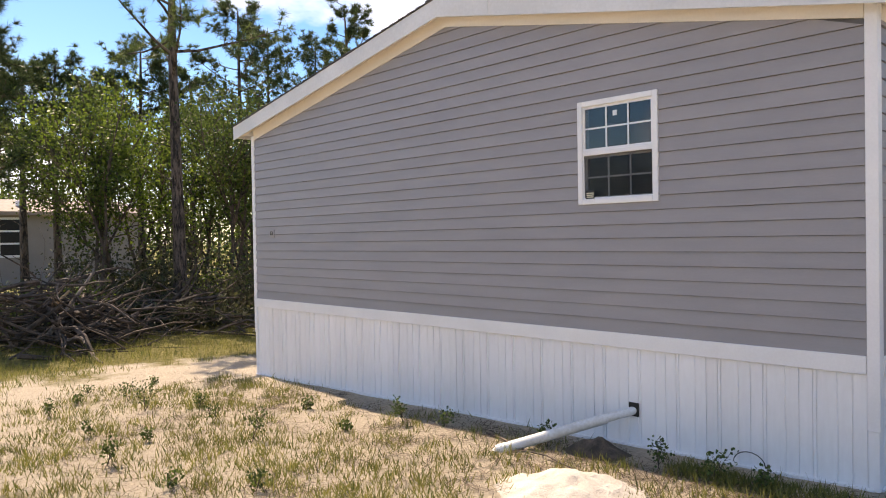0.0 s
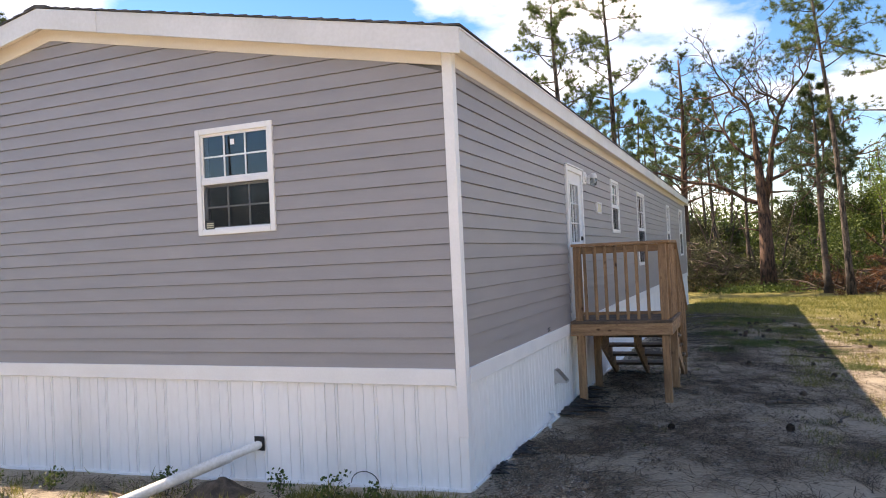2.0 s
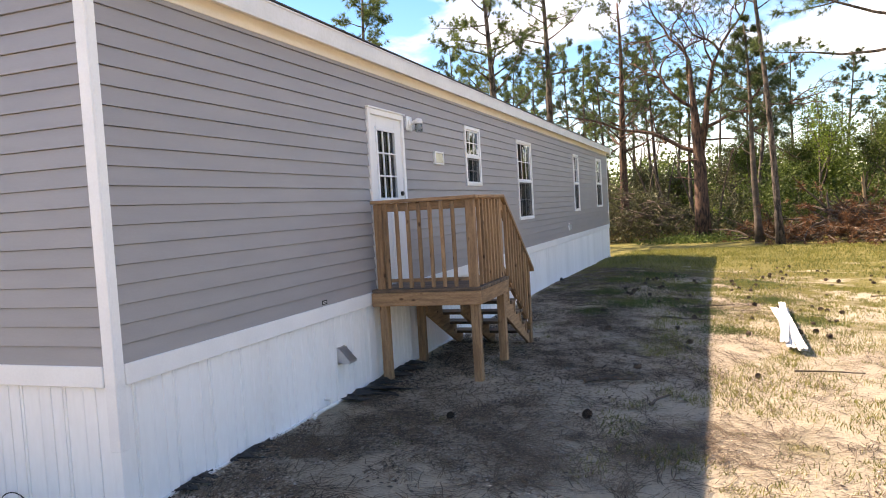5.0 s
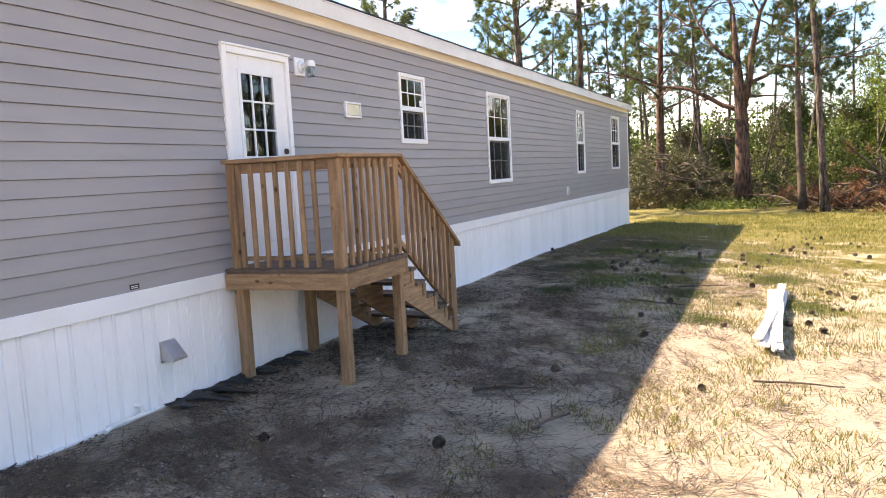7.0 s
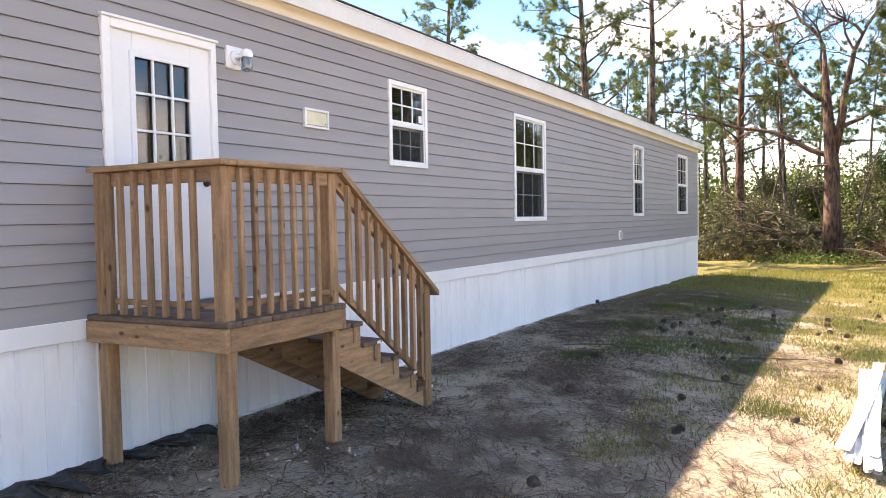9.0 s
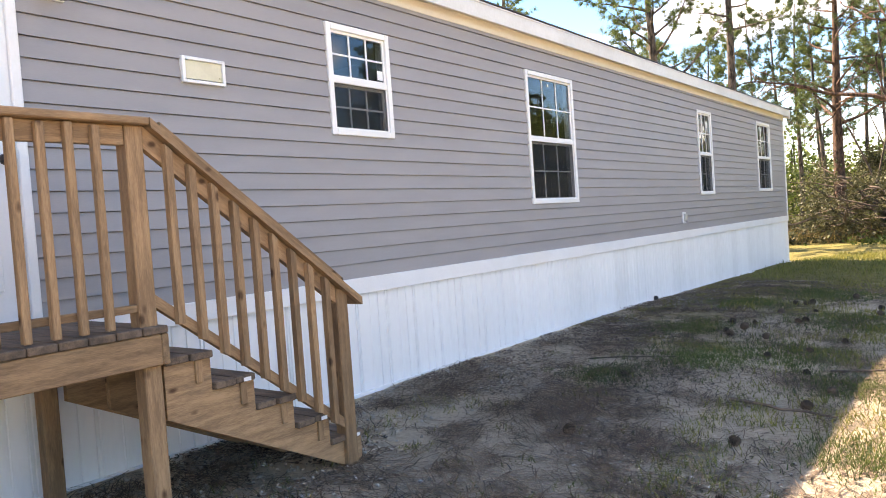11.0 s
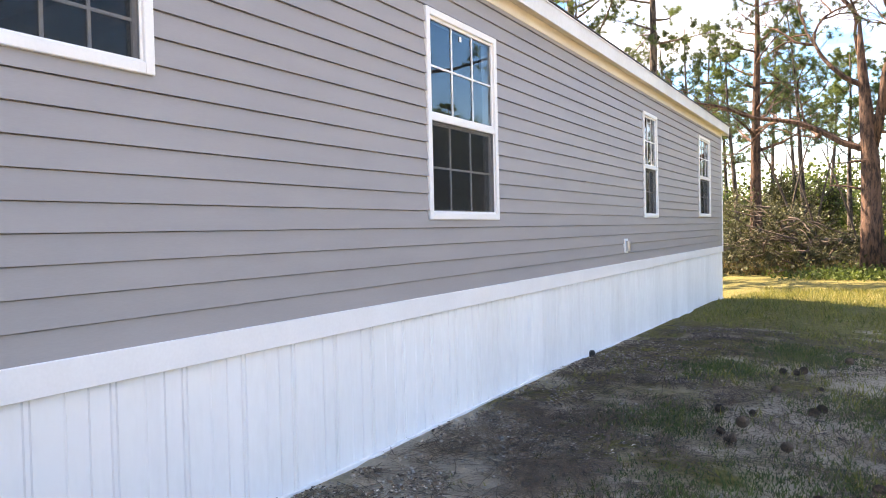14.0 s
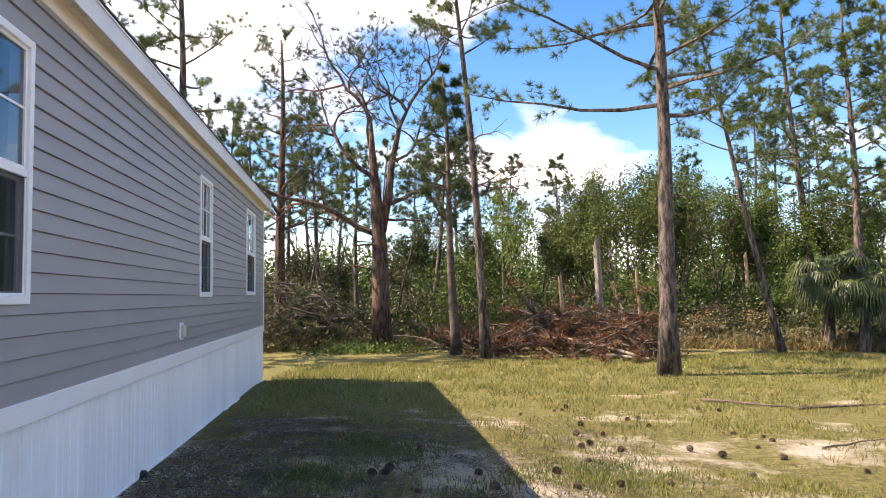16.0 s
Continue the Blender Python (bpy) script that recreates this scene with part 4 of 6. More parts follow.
pine(x, y, 17, 0.24, "distant pine with tiered crown", crown=0.4, spread=2.4, limbs=34, tufts=7, width=0.014, per=42, lean=(-1.1, 0))
x, y = from_walk_end(1530, 36)
pine(x, y, 14.5, 0.22, "distant pine with tiered crown", crown=0.35, spread=2.4, limbs=34, tufts=7, width=0.014, per=42)
x, y = from_walk_end(1600, 44)
pine(x, y, 17, 0.22, "distant pine with tiered crown", crown=0.35, spread=2.6, limbs=34, tufts=7, width=0.014, per=42)
pine(-1.05, 38, 13, 0.27, "reddish pine with many bare limbs", crown=0.36, spread=3.2, limbs=24, tufts=4, stubs=9, bark=REDBARK, needles=DARKNEEDLE)
pine(-6.4, 31.4, 15, 0.26, "tall full-crowned pine behind the house", crown=0.42, spread=3.6, limbs=32, tufts=8, per=52, bark=BARK)
pine(-4.3, 34.2, 17.5, 0.23, "tall slender pine behind the house", crown=0.50, spread=3.0, limbs=24, tufts=6)
pine(-13.5, 32, 14, 0.26, "full-crowned pine behind the house", crown=0.4, spread=3.4, limbs=32, tufts=8, per=52)
for bear, r, h in ((640, 41, 11), (560, 46, 11), (600, 52, 12), (470, 40, 12), (420, 44, 13), (290, 46, 13), (160, 42, 12), (900, 55, 12), (1010, 50, 11), (1340, 48, 15), (1250, 58, 13), (740, 48, 10), (1390, 56, 16), (770, 36, 9.5), (520, 50, 14), (450, 54, 15), (380, 47, 14), (340, 52, 15), (240, 50, 14), (100, 48, 14), (680, 57, 14), (820, 52, 13), (580, 39, 12), (1480, 52, 16)):
    x, y = from_walk_end(bear, r)
    pine(x, y, h + rng.uniform(-1, 1), 0.16, "slender pine in the woods beyond the clearing", crown=rng.uniform(0.4, 0.6), spread=2.0, limbs=22, tufts=5, width=0.014, per=42, lean=(rng.uniform(-1, 1), 0), needles=DARKNEEDLE if rng.random() < 0.5 else NEEDLE)
# leaning bare saplings by the fallen brush
for bear, r, h, dx in ((575, 33, 6.5, -2.2), (600, 35, 5.5, -1.4), (545, 34, 6, 1.2), (705, 31, 5.2, 1.1), (660, 33, 5, -1.4), (590, 31, 4.6, 0.8)):
    x, y = from_walk_end(bear, r)
    t_ = thing("bare_sapling", (x, y, ground_z(x, y) - 0.05), "thin bare leaning sapling at the woods edge", "tree", "saplings")
    q = [Vector((dx * (i / 7) ** 1.5, 0.1 * math.sin(i), h * i / 7)) for i in range(8)]
    part("trunk", tube(bmesh.new(), q, taper(8, 0.07, 0.02), 7), DARKWOOD, t_)
    for i in range(9):
        k, _ = bent(along(q, rng.uniform(0.35, 1)), rand_dir() + Vector((0, 0, 0.5)), rng.uniform(0.5, 1.3), 4, 0.25, 0.05)
        part("twig", tube(bmesh.new(), k, taper(5, 0.016, 0.006), 4), DARKWOOD, t_)

# leafy trees round the clearing
for bear, r, h, lf in ((905, 34, 7.6, LEAFY), (780, 40, 6.0, LEAFG), (840, 37, 5.6, LEAFG), (960, 37, 6.6, LEAFG), (1045, 36, 7.8, LEAFG), (1110, 34, 7.4, LEAFG), (1165, 38, 8.2, LEAFG), (1235, 33, 8.0, LEAFG),
                     (1290, 36, 7.8, LEAFG), (1340, 38, 7.0, LEAFY), (1395, 36, 6.0, LEAFG), (1500, 40, 7.0, LEAFG), (1570, 38, 7, LEAFG), (720, 42, 5.5, LEAFD), (1010, 42, 6.5, LEAFD), (520, 43, 4.6, LEAFD), (610, 46, 4.2, LEAFD), (860, 45, 6, LEAFY), (1200, 44, 8, LEAFG)):
    x, y = from_walk_end(bear, r)
    broadleaf(x, y, h, "bright young leafy tree at the clearing's edge" if lf is LEAFY else "green leafy tree at the clearing's edge", lf, stems=rng.randint(1, 3), leaves=84, size=0.10, cloud=0.5, spread=0.7)
for bear, r, h, lf in ((165, 22, 6.6, LEAFY), (215, 23, 7.0, LEAFG), (265, 26, 7.2, LEAFY), (395, 23, 6.8, LEAFG), (350, 26, 7.0, LEAFG), (430, 26, 6.4, LEAFY)):
    x, y = from_walk_start(bear, r)
    broadleaf(x, y, h, "leafy tree beside the brush pile", lf, stems=2, leaves=70, size=0.09, cloud=0.5, bark=DARKWOOD, spread=0.9)
# added pine, its trunk out of view, keeps the western sun off the brush pile
for bear, r, h in ((-60, 23, 9),):
    x, y = from_walk_start(bear, r)
    pine(x, y, h, 0.11, "slender dark pine added west of the brush pile to shade it", crown=0.42, spread=2.8, limbs=30, tufts=7, per=48, width=0.011, needles=DARKNEEDLE)
x, y = from_walk_start(315, 21)
pine(x, y, 14, 0.19, "tall pine with bare trunk over the brush", crown=0.46, spread=3.6, limbs=26, tufts=7, per=50, bark=BARK)
for bear, r, h in ((430, 31, 11.5), (100, 31, 9.0), (40, 30, 8.5), (250, 30, 9.5), (180, 33, 9.0), (340, 34, 9.5), (-20, 33, 9), (620, 34, 13), (560, 40, 13), (480, 38, 12.5)):
    x, y = from_walk_start(bear, r)
    pine(x, y, h, 0.17, "dark pine behind the leafy trees", crown=0.5, spread=2.4, limbs=26, tufts=6, per=44, width=0.012, needles=DARKNEEDLE)

# broken stumps
for bear, r, h, rr, m_ in ((1066, 27.5, 3.9, 0.16, DEADWOOD), (1000, 29, 2.6, 0.10, PALEWOOD), (1135, 24, 2.6, 0.05, PALEWOOD), (1331, 33, 3.6, 0.1, PALEWOOD), (948, 26, 2.1, 0.06, DARKWOOD)):
    x, y = from_walk_end(bear, r)
    st = thing("broken_trunk", (x, y, ground_z(x, y) - 0.05), "standing broken dead trunk with splintered top", "tree", "broken trunks")
    g = tube(bmesh.new(), [(0, 0, 0), (0.02, 0, h * 0.5), (-0.06, 0, h)], [rr, rr * 0.85, rr * 0.7], 9)
    for v_ in g.verts:
        if v_.co.z > h * 0.9:
            v_.co.z += rng.uniform(-0.3, 0.35)
    part("trunk", g, m_, st)
    for i in range(4):
        k, _ = bent((0, 0, h * rng.uniform(0.3, 0.9)), rand_dir(), rng.uniform(0.5, 1.4), 4, 0.3, -0.05)
        part("broken_limb", tube(bmesh.new(), k, taper(5, 0.02, 0.006), 4), m_, st)


# cabbage palms
def palm(x, y, h, label):
    t = thing("cabbage_palm", (x, y, ground_z(x, y) - 0.05), label, "palm tree", "palms")
    part("trunk", tube(bmesh.new(), [(0, 0, 0), (0.05, 0, h * 0.5), (0.0, 0, h)], [0.2, 0.15, 0.17], 10), BARK, t)
    soup = Soup()
    for i in range(38):
        a, e = i * 2.4, rng.uniform(-0.75, 1.1)
        d = Vector((math.cos(a) * math.cos(e), math.sin(a) * math.cos(e), math.sin(e)))
        q, d2 = bent((0, 0, h), d, rng.uniform(0.5, 0.85), 4, 0.05, -0.2)
        part("stalk", tube(bmesh.new(), q, taper(5, 0.018, 0.010), 4), PALM, t)
        s = d2.cross(Vector((0, 0, 1))).normalized()
        n_ = s.cross(d2)
        for j in range(22):
            w = (j / 21 - 0.5) * 3.4
            k = (d2 * math.cos(w) + s * math.sin(w)).normalized()
            ln = 0.78 * (0.75 + 0.25 * math.cos(w)) * rng.uniform(0.85, 1.1)
            wd = s * math.cos(w) * 0.03 - d2 * math.sin(w) * 0.03
            m1 = q[-1] + k * ln * 0.55 + n_ * 0.05
            e1 = q[-1] + k * ln - Vector((0, 0, 0.5 * ln))
            soup.tri(q[-1], m1 - wd, m1 + wd)
            soup.tri(m1 - wd, e1, m1 + wd)
    soup.link("fronds", PALM, t)


x, y = from_walk_end(1470, 27.5)
palm(x, y, 2.7, "cabbage palm with drooping fan fronds")
x, y = from_walk_end(1532, 27)
palm(x, y, 2.4, "shaggy cabbage palm with dead skirt of fronds")
x, y = from_walk_end(1355, 37)
palm(x, y, 4.4, "dark cabbage palm among the trees")

# shrubs along the woods edge
for bear, r, h, lf in ((500, 32, 1.8, LEAFD), (540, 30, 1.3, LEAFG), (590, 30, 1.0, LEAFD), (630, 32, 1.4, LEAFD), (740, 31, 1.6, LEAFG), (790, 33, 1.8, LEAFG), (900, 31, 1.6, LEAFG), (960, 31, 1.7, LEAFD), (1030, 30, 1.6, LEAFG), (1100, 29, 1.5, STRAW),
                     (1150, 31, 1.7, LEAFD), (1250, 29, 1.2, STRAW), (1300, 31, 1.6, LEAFD), (1350, 31, 1.3, STRAW), (1420, 32, 1.4, LEAFD), (1500, 33, 1.5, LEAFD), (1560, 30, 1.4, LEAFD), (480, 29, 1.5, LEAFD), (1230, 34, 2.0, LEAFG), (690, 33, 1.5, LEAFY), (850, 34, 2.0, LEAFD), (450, 36, 2, LEAFG), (350, 34, 2, LEAFD), (260, 33, 2, LEAFD)):
    x, y = from_walk_end(bear, r)
    shrub(x, y, h, "low scrubby bush at the woods edge" if lf is not STRAW else "dry straw-coloured bush at the woods edge", lf, n_=1100, size=0.085)
for bear, r, h, lf in ((125, 18.4, 1.5, LEAFY), (20, 18.6, 1.3, LEAFG), (200, 22, 1.8, LEAFD), (300, 23, 1.8, LEAFD), (370, 21, 1.6, LEAFY), (420, 20, 1.5, LEAFD), (440, 22, 2.0, LEAFG), (260, 21, 1.4, LEAFD), (160, 24, 2.2, LEAFD)):
    x, y = from_walk_start(bear, r)
    shrub(x, y, h, "loose bush behind the brush pile", lf, n_=380, size=0.09)


# undergrowth and far woods, uncountable
def woods_stuff():
    soup, low, straw, mid, dusk = Soup(), Soup(), Soup(), Soup(), Soup()
    trunks = bmesh.new()
    for i in range(620):
        a = rng.uniform(-3.14, 3.14)
        r = rng.uniform(52, 88)
        cx, cy = 0 + r * math.sin(a), 10 + r * math.cos(a)
        h = rng.uniform(3.0, 8.0)
        z0 = ground_z(cx, cy)
        tube(trunks, [(cx, cy, z0), (cx + rng.uniform(-0.6, 0.6), cy, z0 + h * rng.uniform(0.8, 1.9))], [0.13, 0.05], 4)
        for _ in range(420):
            u_ = rng.random()
            p = Vector((cx + rng.gauss(0, 1.6), cy + rng.gauss(0, 1.6), z0 + h * u_ ** 0.8))
            soup.leaf(p, rng.uniform(0.2, 0.4))
    for i in range(340):
        # a second, closer-set belt beyond the clearing
        a, r = rng.uniform(-0.75, 0.95), rng.uniform(44, 60)
        cx, cy = r * math.sin(a), 8 + r * math.cos(a)
        h, z0 = rng.uniform(1.6, 5.2), ground_z(cx, cy)
        for _ in range(420):
            p = Vector((cx + rng.gauss(0, 1.3), cy + rng.gauss(0, 1.3), z0 + h * rng.random() ** 0.9))
            soup.leaf(p, rng.uniform(0.12, 0.26))
    for i in range(9000):
        bear, r = rng.uniform(380, 1700), 27.5 + abs(rng.gauss(0, 7))
        x_, y_ = from_walk_end(bear, r)
        if -9.5 < x_ < 0.6 and y_ < 25:
            continue
        z0 = ground_z(x_, y_)
        for _ in range(4):
            p = Vector((x_ + rng.gauss(0, 0.25), y_ + rng.gauss(0, 0.25), z0 + abs(rng.gauss(0, 0.35))))
            low.leaf(p, rng.uniform(0.08, 0.2))
        if rng.random() < 0.8:
            for _ in range(3):
                straw.needle(Vector((x_, y_, z0)), (Vector((0, 0, 1)) + rand_dir() * 0.5).normalized(), rng.uniform(0.3, 0.95), 0.012)
    for i in range(1150):
        bear = rng.uniform(430, 1650)
        x_, y_ = from_walk_end(bear, 31 + abs(rng.gauss(0, 7)))
        if -9.5 < x_ < 0.6 and y_ < 25:
            continue
        n1 = noise.noise((x_ * 0.25, y_ * 0.25, 17))
        top = 0.9 + 3.6 * clamp(n1 + 0.25, 0, 1)
        c = Vector((x_, y_, ground_z(x_, y_) + 0.15 + (rng.random() ** 0.8) * top))
        rr, green = rng.uniform(0.35, 0.85), bear > 760 and n1 > -0.1
        for _ in range(int(70 * rr / 0.5)):
            p = c + rand_dir() * rr * rng.uniform(0.55, 1.05)
            p.z = c.z + (p.z - c.z) * 0.65
            (mid if green else dusk).leaf(p, rng.uniform(0.07, 0.15))
    for i in range(4200):
        x_, y_ = from_walk_end(rng.uniform(1180, 1640), rng.uniform(27, 35))
        for _ in range(4):
            straw.needle(Vector((x_, y_, ground_z(x_, y_))), (Vector((0, 0, 1)) + rand_dir() * 0.7).normalized(), rng.uniform(0.3, 0.8), 0.014)
    for i in range(2400):
        x_, y_ = from_walk_start(rng.uniform(120, 470), rng.uniform(21, 31))
        n1 = noise.noise((x_ * 0.35, y_ * 0.35, 6))
        z0 = ground_z(x_, y_) + (1.6 + 2.6 * clamp(n1, -0.5, 0.8)) * rng.random() ** 1.2
        for _ in range(6):
            dusk.leaf(Vector((x_ + rng.gauss(0, 0.3), y_ + rng.gauss(0, 0.3), z0 + rng.gauss(0, 0.25))), rng.uniform(0.07, 0.14))
    for i in range(2600):
        x_, y_ = from_walk_start(rng.uniform(-60, 460), 18.3 + abs(rng.gauss(0, 4.5)))
        z0 = ground_z(x_, y_)
        for _ in range(5):
            low.leaf(Vector((x_ + rng.gauss(0, 0.25), y_ + rng.gauss(0, 0.25), z0 + abs(rng.gauss(0, 0.35)))), rng.uniform(0.07, 0.15))
    for i in range(2600):
        # creeping green leaves round the foot of the old pine
        x_, y_ = from_walk_end(rng.gauss(670, 60), rng.uniform(25.5, 31))
        for _ in range(3):
            mid.leaf(Vector((x_ + rng.gauss(0, 0.15), y_ + rng.gauss(0, 0.15), ground_z(x_, y_) + abs(rng.gauss(0, 0.16)))), rng.uniform(0.06, 0.13))
    far = tagged(thing("far_woods", label="distant green woods round the clearing", category="woods", kind="stuff"), kind="stuff")
    part("trunks", trunks, BARK, far)
    soup.link("foliage", LEAFG, far)
    un = tagged(thing("undergrowth", label="low leafy undergrowth and dry grass below the trees", category="undergrowth", kind="stuff"), kind="stuff")
    low.link("leaves", LEAFD, un)
    mid.link("thicket_leaves", LEAFG, un)
    dusk.link("thicket_leaves", LEAFD, un)
    straw.link("dry_stalks", STRAW, un)


woods_stuff()


# ---- brush piles and fallen wood ----
def brush_pile(x, y, wx, wy, h, n_, label, wood=DEADWOOD, needles=None, nn=0, ang=None):
    t = thing("brush_pile", (x, y, ground_z(x, y)), label, "brush pile", "brush piles")
    soup = Soup()
    for i in range(n_):
        a = rng.uniform(0, 6.28) if ang is None else ang + rng.gauss(0, 0.5)
        px_, py_ = rng.gauss(0, wx / 2.4), rng.gauss(0, wy / 2.4)
        top = h * math.exp(-(px_ / wx) ** 2 * 1.5 - (py_ / wy) ** 2 * 1.5)
        p = Vector((px_, py_, rng.uniform(0.02, max(0.05, top))))
        ln = rng.uniform(0.6, 2.6)
        q, d = bent(p, (math.cos(a), math.sin(a), rng.uniform(-0.25, 0.55)), ln, 5, 0.30, -0.03)
        for k in q:
            k.z = max(k.z, 0.01)
        r = rng.choice((0.008, 0.011, 0.016, 0.022, 0.035, 0.055))
        part("branch", tube(bmesh.new(), q, taper(6, r, r * 0.3), 5), wood, t)
        if needles and i < nn:
            for _ in range(4):
                soup.tuft(along(q, rng.uniform(0.4, 1)), d, 16, 0.3, 0.012)
    if needles:
        soup.link("needles", needles, t)
    return t


x, y = from_walk_end(545, 29)
brush_pile(x, y, 2.2, 1.5, 2.6, 190, "tall pile of cut grey branches and wilted fronds", DARKWOOD, LEAFD, 150)
x, y = from_walk_end(640, 30)
brush_pile(x, y, 2.4, 1.2, 0.8, 60, "heap of fallen limbs by the old pine", DARKWOOD, LEAFD, 45)
x, y = from_walk_end(1000, 25)
brush_pile(x, y, 2.9, 1.4, 1.6, 200, "long heap of fallen branches with brown needles", DARKWOOD, BROWNL, 130)
x, y = from_walk_end(1110, 23.5)
brush_pile(x, y, 1.5, 1.0, 1.5, 80, "heap of broken limbs beside the tall pine", DARKWOOD, BROWNL, 60)
x, y = from_walk_end(850, 25.5)
brush_pile(x, y, 1.5, 0.9, 0.5, 45, "fallen branches with brown needles round the slim pine", DARKWOOD, BROWNL, 40)
x, y = from_walk_start(60, 17.2)
brush_pile(x, y, 1.9, 1.7, 1.5, 240, "large dark pile of uprooted branches", DARKWOOD)
x, y = from_walk_start(170, 18)
brush_pile(x, y, 2.2, 1.4, 0.9, 110, "spread heap of cut branches and logs", DARKWOOD)
x, y = from_walk_start(330, 19.5)
brush_pile(x, y, 2.6, 1.6, 0.9, 120, "dark heap of dead branches under the trees", DARKWOOD, LEAFD, 40)


def log(pts, r, material, label):
    base = Vector(pts[0])
    t = tagged(part("fallen_log", tube(bmesh.new(), [Vector(p) - base for p in pts], taper(len(pts), r, r * 0.6), 9), material), label, "log", "fallen logs")
    t.location = base
    return t


for pxa, ra, za_, pxb, rb, zb_, r, m_ in ((570, 30.5, 1.0, 650, 31.5, 1.15, 0.17, DARKWOOD), (1010, 24, 0.5, 1150, 22, 0.1, 0.07, DEADWOOD), (880, 24.5, 0.12, 1010, 24.8, 0.5, 0.09, DARKWOOD), (1060, 22.5, 0.12, 1120, 22.3, 0.1, 0.06, DEADWOOD), (985, 25, 0.15, 900, 25, 1.6, 0.06, DARKWOOD)):
    xa_, ya_ = from_walk_end(pxa, ra)
    xb_, yb_ = from_walk_end(pxb, rb)
    log([(xa_, ya_, ground_z(xa_, ya_) + za_), ((xa_ + xb_) / 2, (ya_ + yb_) / 2, ground_z(xa_, ya_) + (za_ + zb_) / 2 + 0.04), (xb_, yb_, ground_z(xb_, yb_) + zb_)], r, m_, "fallen log lying in the brush")
for pxa, ra, za_, pxb, rb, zb_, r, m_ in ((75, 16.6, 0.3, 160, 17.5, 1.5, 0.05, DEADWOOD), (90, 16.8, 0.9, 115, 17, 1.15, 0.04, PALEWOOD), (120, 17, 0.35, 240, 17.6, 0.5, 0.05, DEADWOOD), (190, 17.4, 0.3, 262, 18.0, 0.7, 0.045, DEADWOOD), (20, 16.6, 0.3, 100, 16.4, 0.9, 0.06, DARKWOOD)):
    xa_, ya_ = from_walk_start(pxa, ra)
    xb_, yb_ = from_walk_start(pxb, rb)
    log([(xa_, ya_, ground_z(xa_, ya_) + za_), (xb_, yb_, ground_z(xb_, yb_) + zb_)], r, m_, "cut log lying on the brush pile")


# ---- small fittings on the house ----
light = thing("porch_light", (0.02, 4.95, 3.03), "white porch light with clear glass jar", "wall lamp")
part("mounting_block", boxbm((-0.02, -0.085, -0.09), (0.012, 0.085, 0.09), 0.006), TRIM, light)
part("back_plate", tube(bmesh.new(), [(0.012, 0, 0), (0.03, 0, 0), (0.036, 0, 0)], [0.058, 0.056, 0.03], 18), TRIM, light, smooth=False)
part("arm", tube(bmesh.new(), [(0.03, 0, 0.0), (0.07, 0.01, 0.018), (0.115, 0.015, 0.03)], [0.022, 0.02, 0.022], 12), TRIM, light)
part("cap", tube(bmesh.new(), [(0.125, 0.015, -0.01), (0.125, 0.015, 0.025), (0.125, 0.015, 0.05), (0.125, 0.015, 0.06)], [0.052, 0.052, 0.04, 0.012], 18), TRIM, light)
jar = part("glass_jar", tube(bmesh.new(), [(0.125, 0.015, -0.115), (0.125, 0.015, -0.108), (0.125, 0.015, -0.06), (0.125, 0.015, -0.012)], [0.03, 0.045, 0.048, 0.046], 18), GLASS, light, "clear ribbed glass jar")
part("bulb", tube(bmesh.new(), [(0.125, 0.015, -0.085), (0.125, 0.015, -0.07), (0.125, 0.015, -0.045), (0.125, 0.015, -0.012)], [0.012, 0.024, 0.022, 0.013], 12), TRIM, light)

vent = thing("exhaust_vent", (0.02, 5.94, 2.65), "cream plastic kitchen exhaust vent with flap", "vent")
g = bmesh.new()
for a, b in (((-0.17, -0.088), (-0.145, 0.088)), ((0.145, -0.088), (0.17, 0.088)), ((-0.145, 0.066), (0.145, 0.088)), ((-0.145, -0.088), (0.145, -0.066))):
    box(g, (-0.02, a[0], a[1]), (0.02, b[0], b[1]), 0.003)
part("vent_frame", g, TRIM, vent)
part("flap", prism(bmesh.new(), [(-0.004, 0.064), (0.006, 0.064), (0.016, -0.06), (0.004, -0.062)], 1, -0.142, 0.142), CREAMV, vent, "cream vent flap")
part("lug", boxbm((0.010, 0.118, -0.045), (0.022, 0.136, -0.03), 0.002), CREAMV, vent)

# dryer hood: a wedge of bare metal on the skirting
hood = thing("dryer_vent_hood", (0.004, 2.89, 0.57), "bare metal dryer vent hood on the skirting", "vent")
part("hood", prism(bmesh.new(), [(0.0, 0.075), (0.02, 0.075), (0.13, -0.05), (0.13, -0.07), (0.0, -0.07)], 1, -0.078, 0.07), METAL, hood)
part("flange", boxbm((-0.004, -0.086, -0.085), (0.003, 0.082, 0.085), 0.001), METAL, hood)

outlet = thing("outdoor_outlet", (0.02, 15.30, 1.32), "grey weatherproof outlet box on the siding", "outlet")
part("block", boxbm((-0.02, -0.075, -0.095), (0.008, 0.075, 0.095), 0.004), TRIM, outlet)
part("box_body", boxbm((0.008, -0.045, -0.065), (0.045, 0.045, 0.065), 0.005), METAL, outlet)
part("cover", boxbm((0.045, -0.04, -0.06), (0.055, 0.04, 0.055), 0.006), METAL, outlet, "hinged grey cover")

label_plate = thing("serial_plate", (0.020, 2.60, 1.135), "small dark serial plate at the siding's foot", "plate")
part("plate", boxbm((-0.002, -0.045, -0.02), (0.003, 0.045, 0.02), 0.001), BLACK, label_plate)
for i in range(2):
    part("print_line", boxbm((0.003, -0.035, -0.010 + i * 0.013), (0.0038, 0.03, -0.005 + i * 0.013)), TRIM, label_plate)


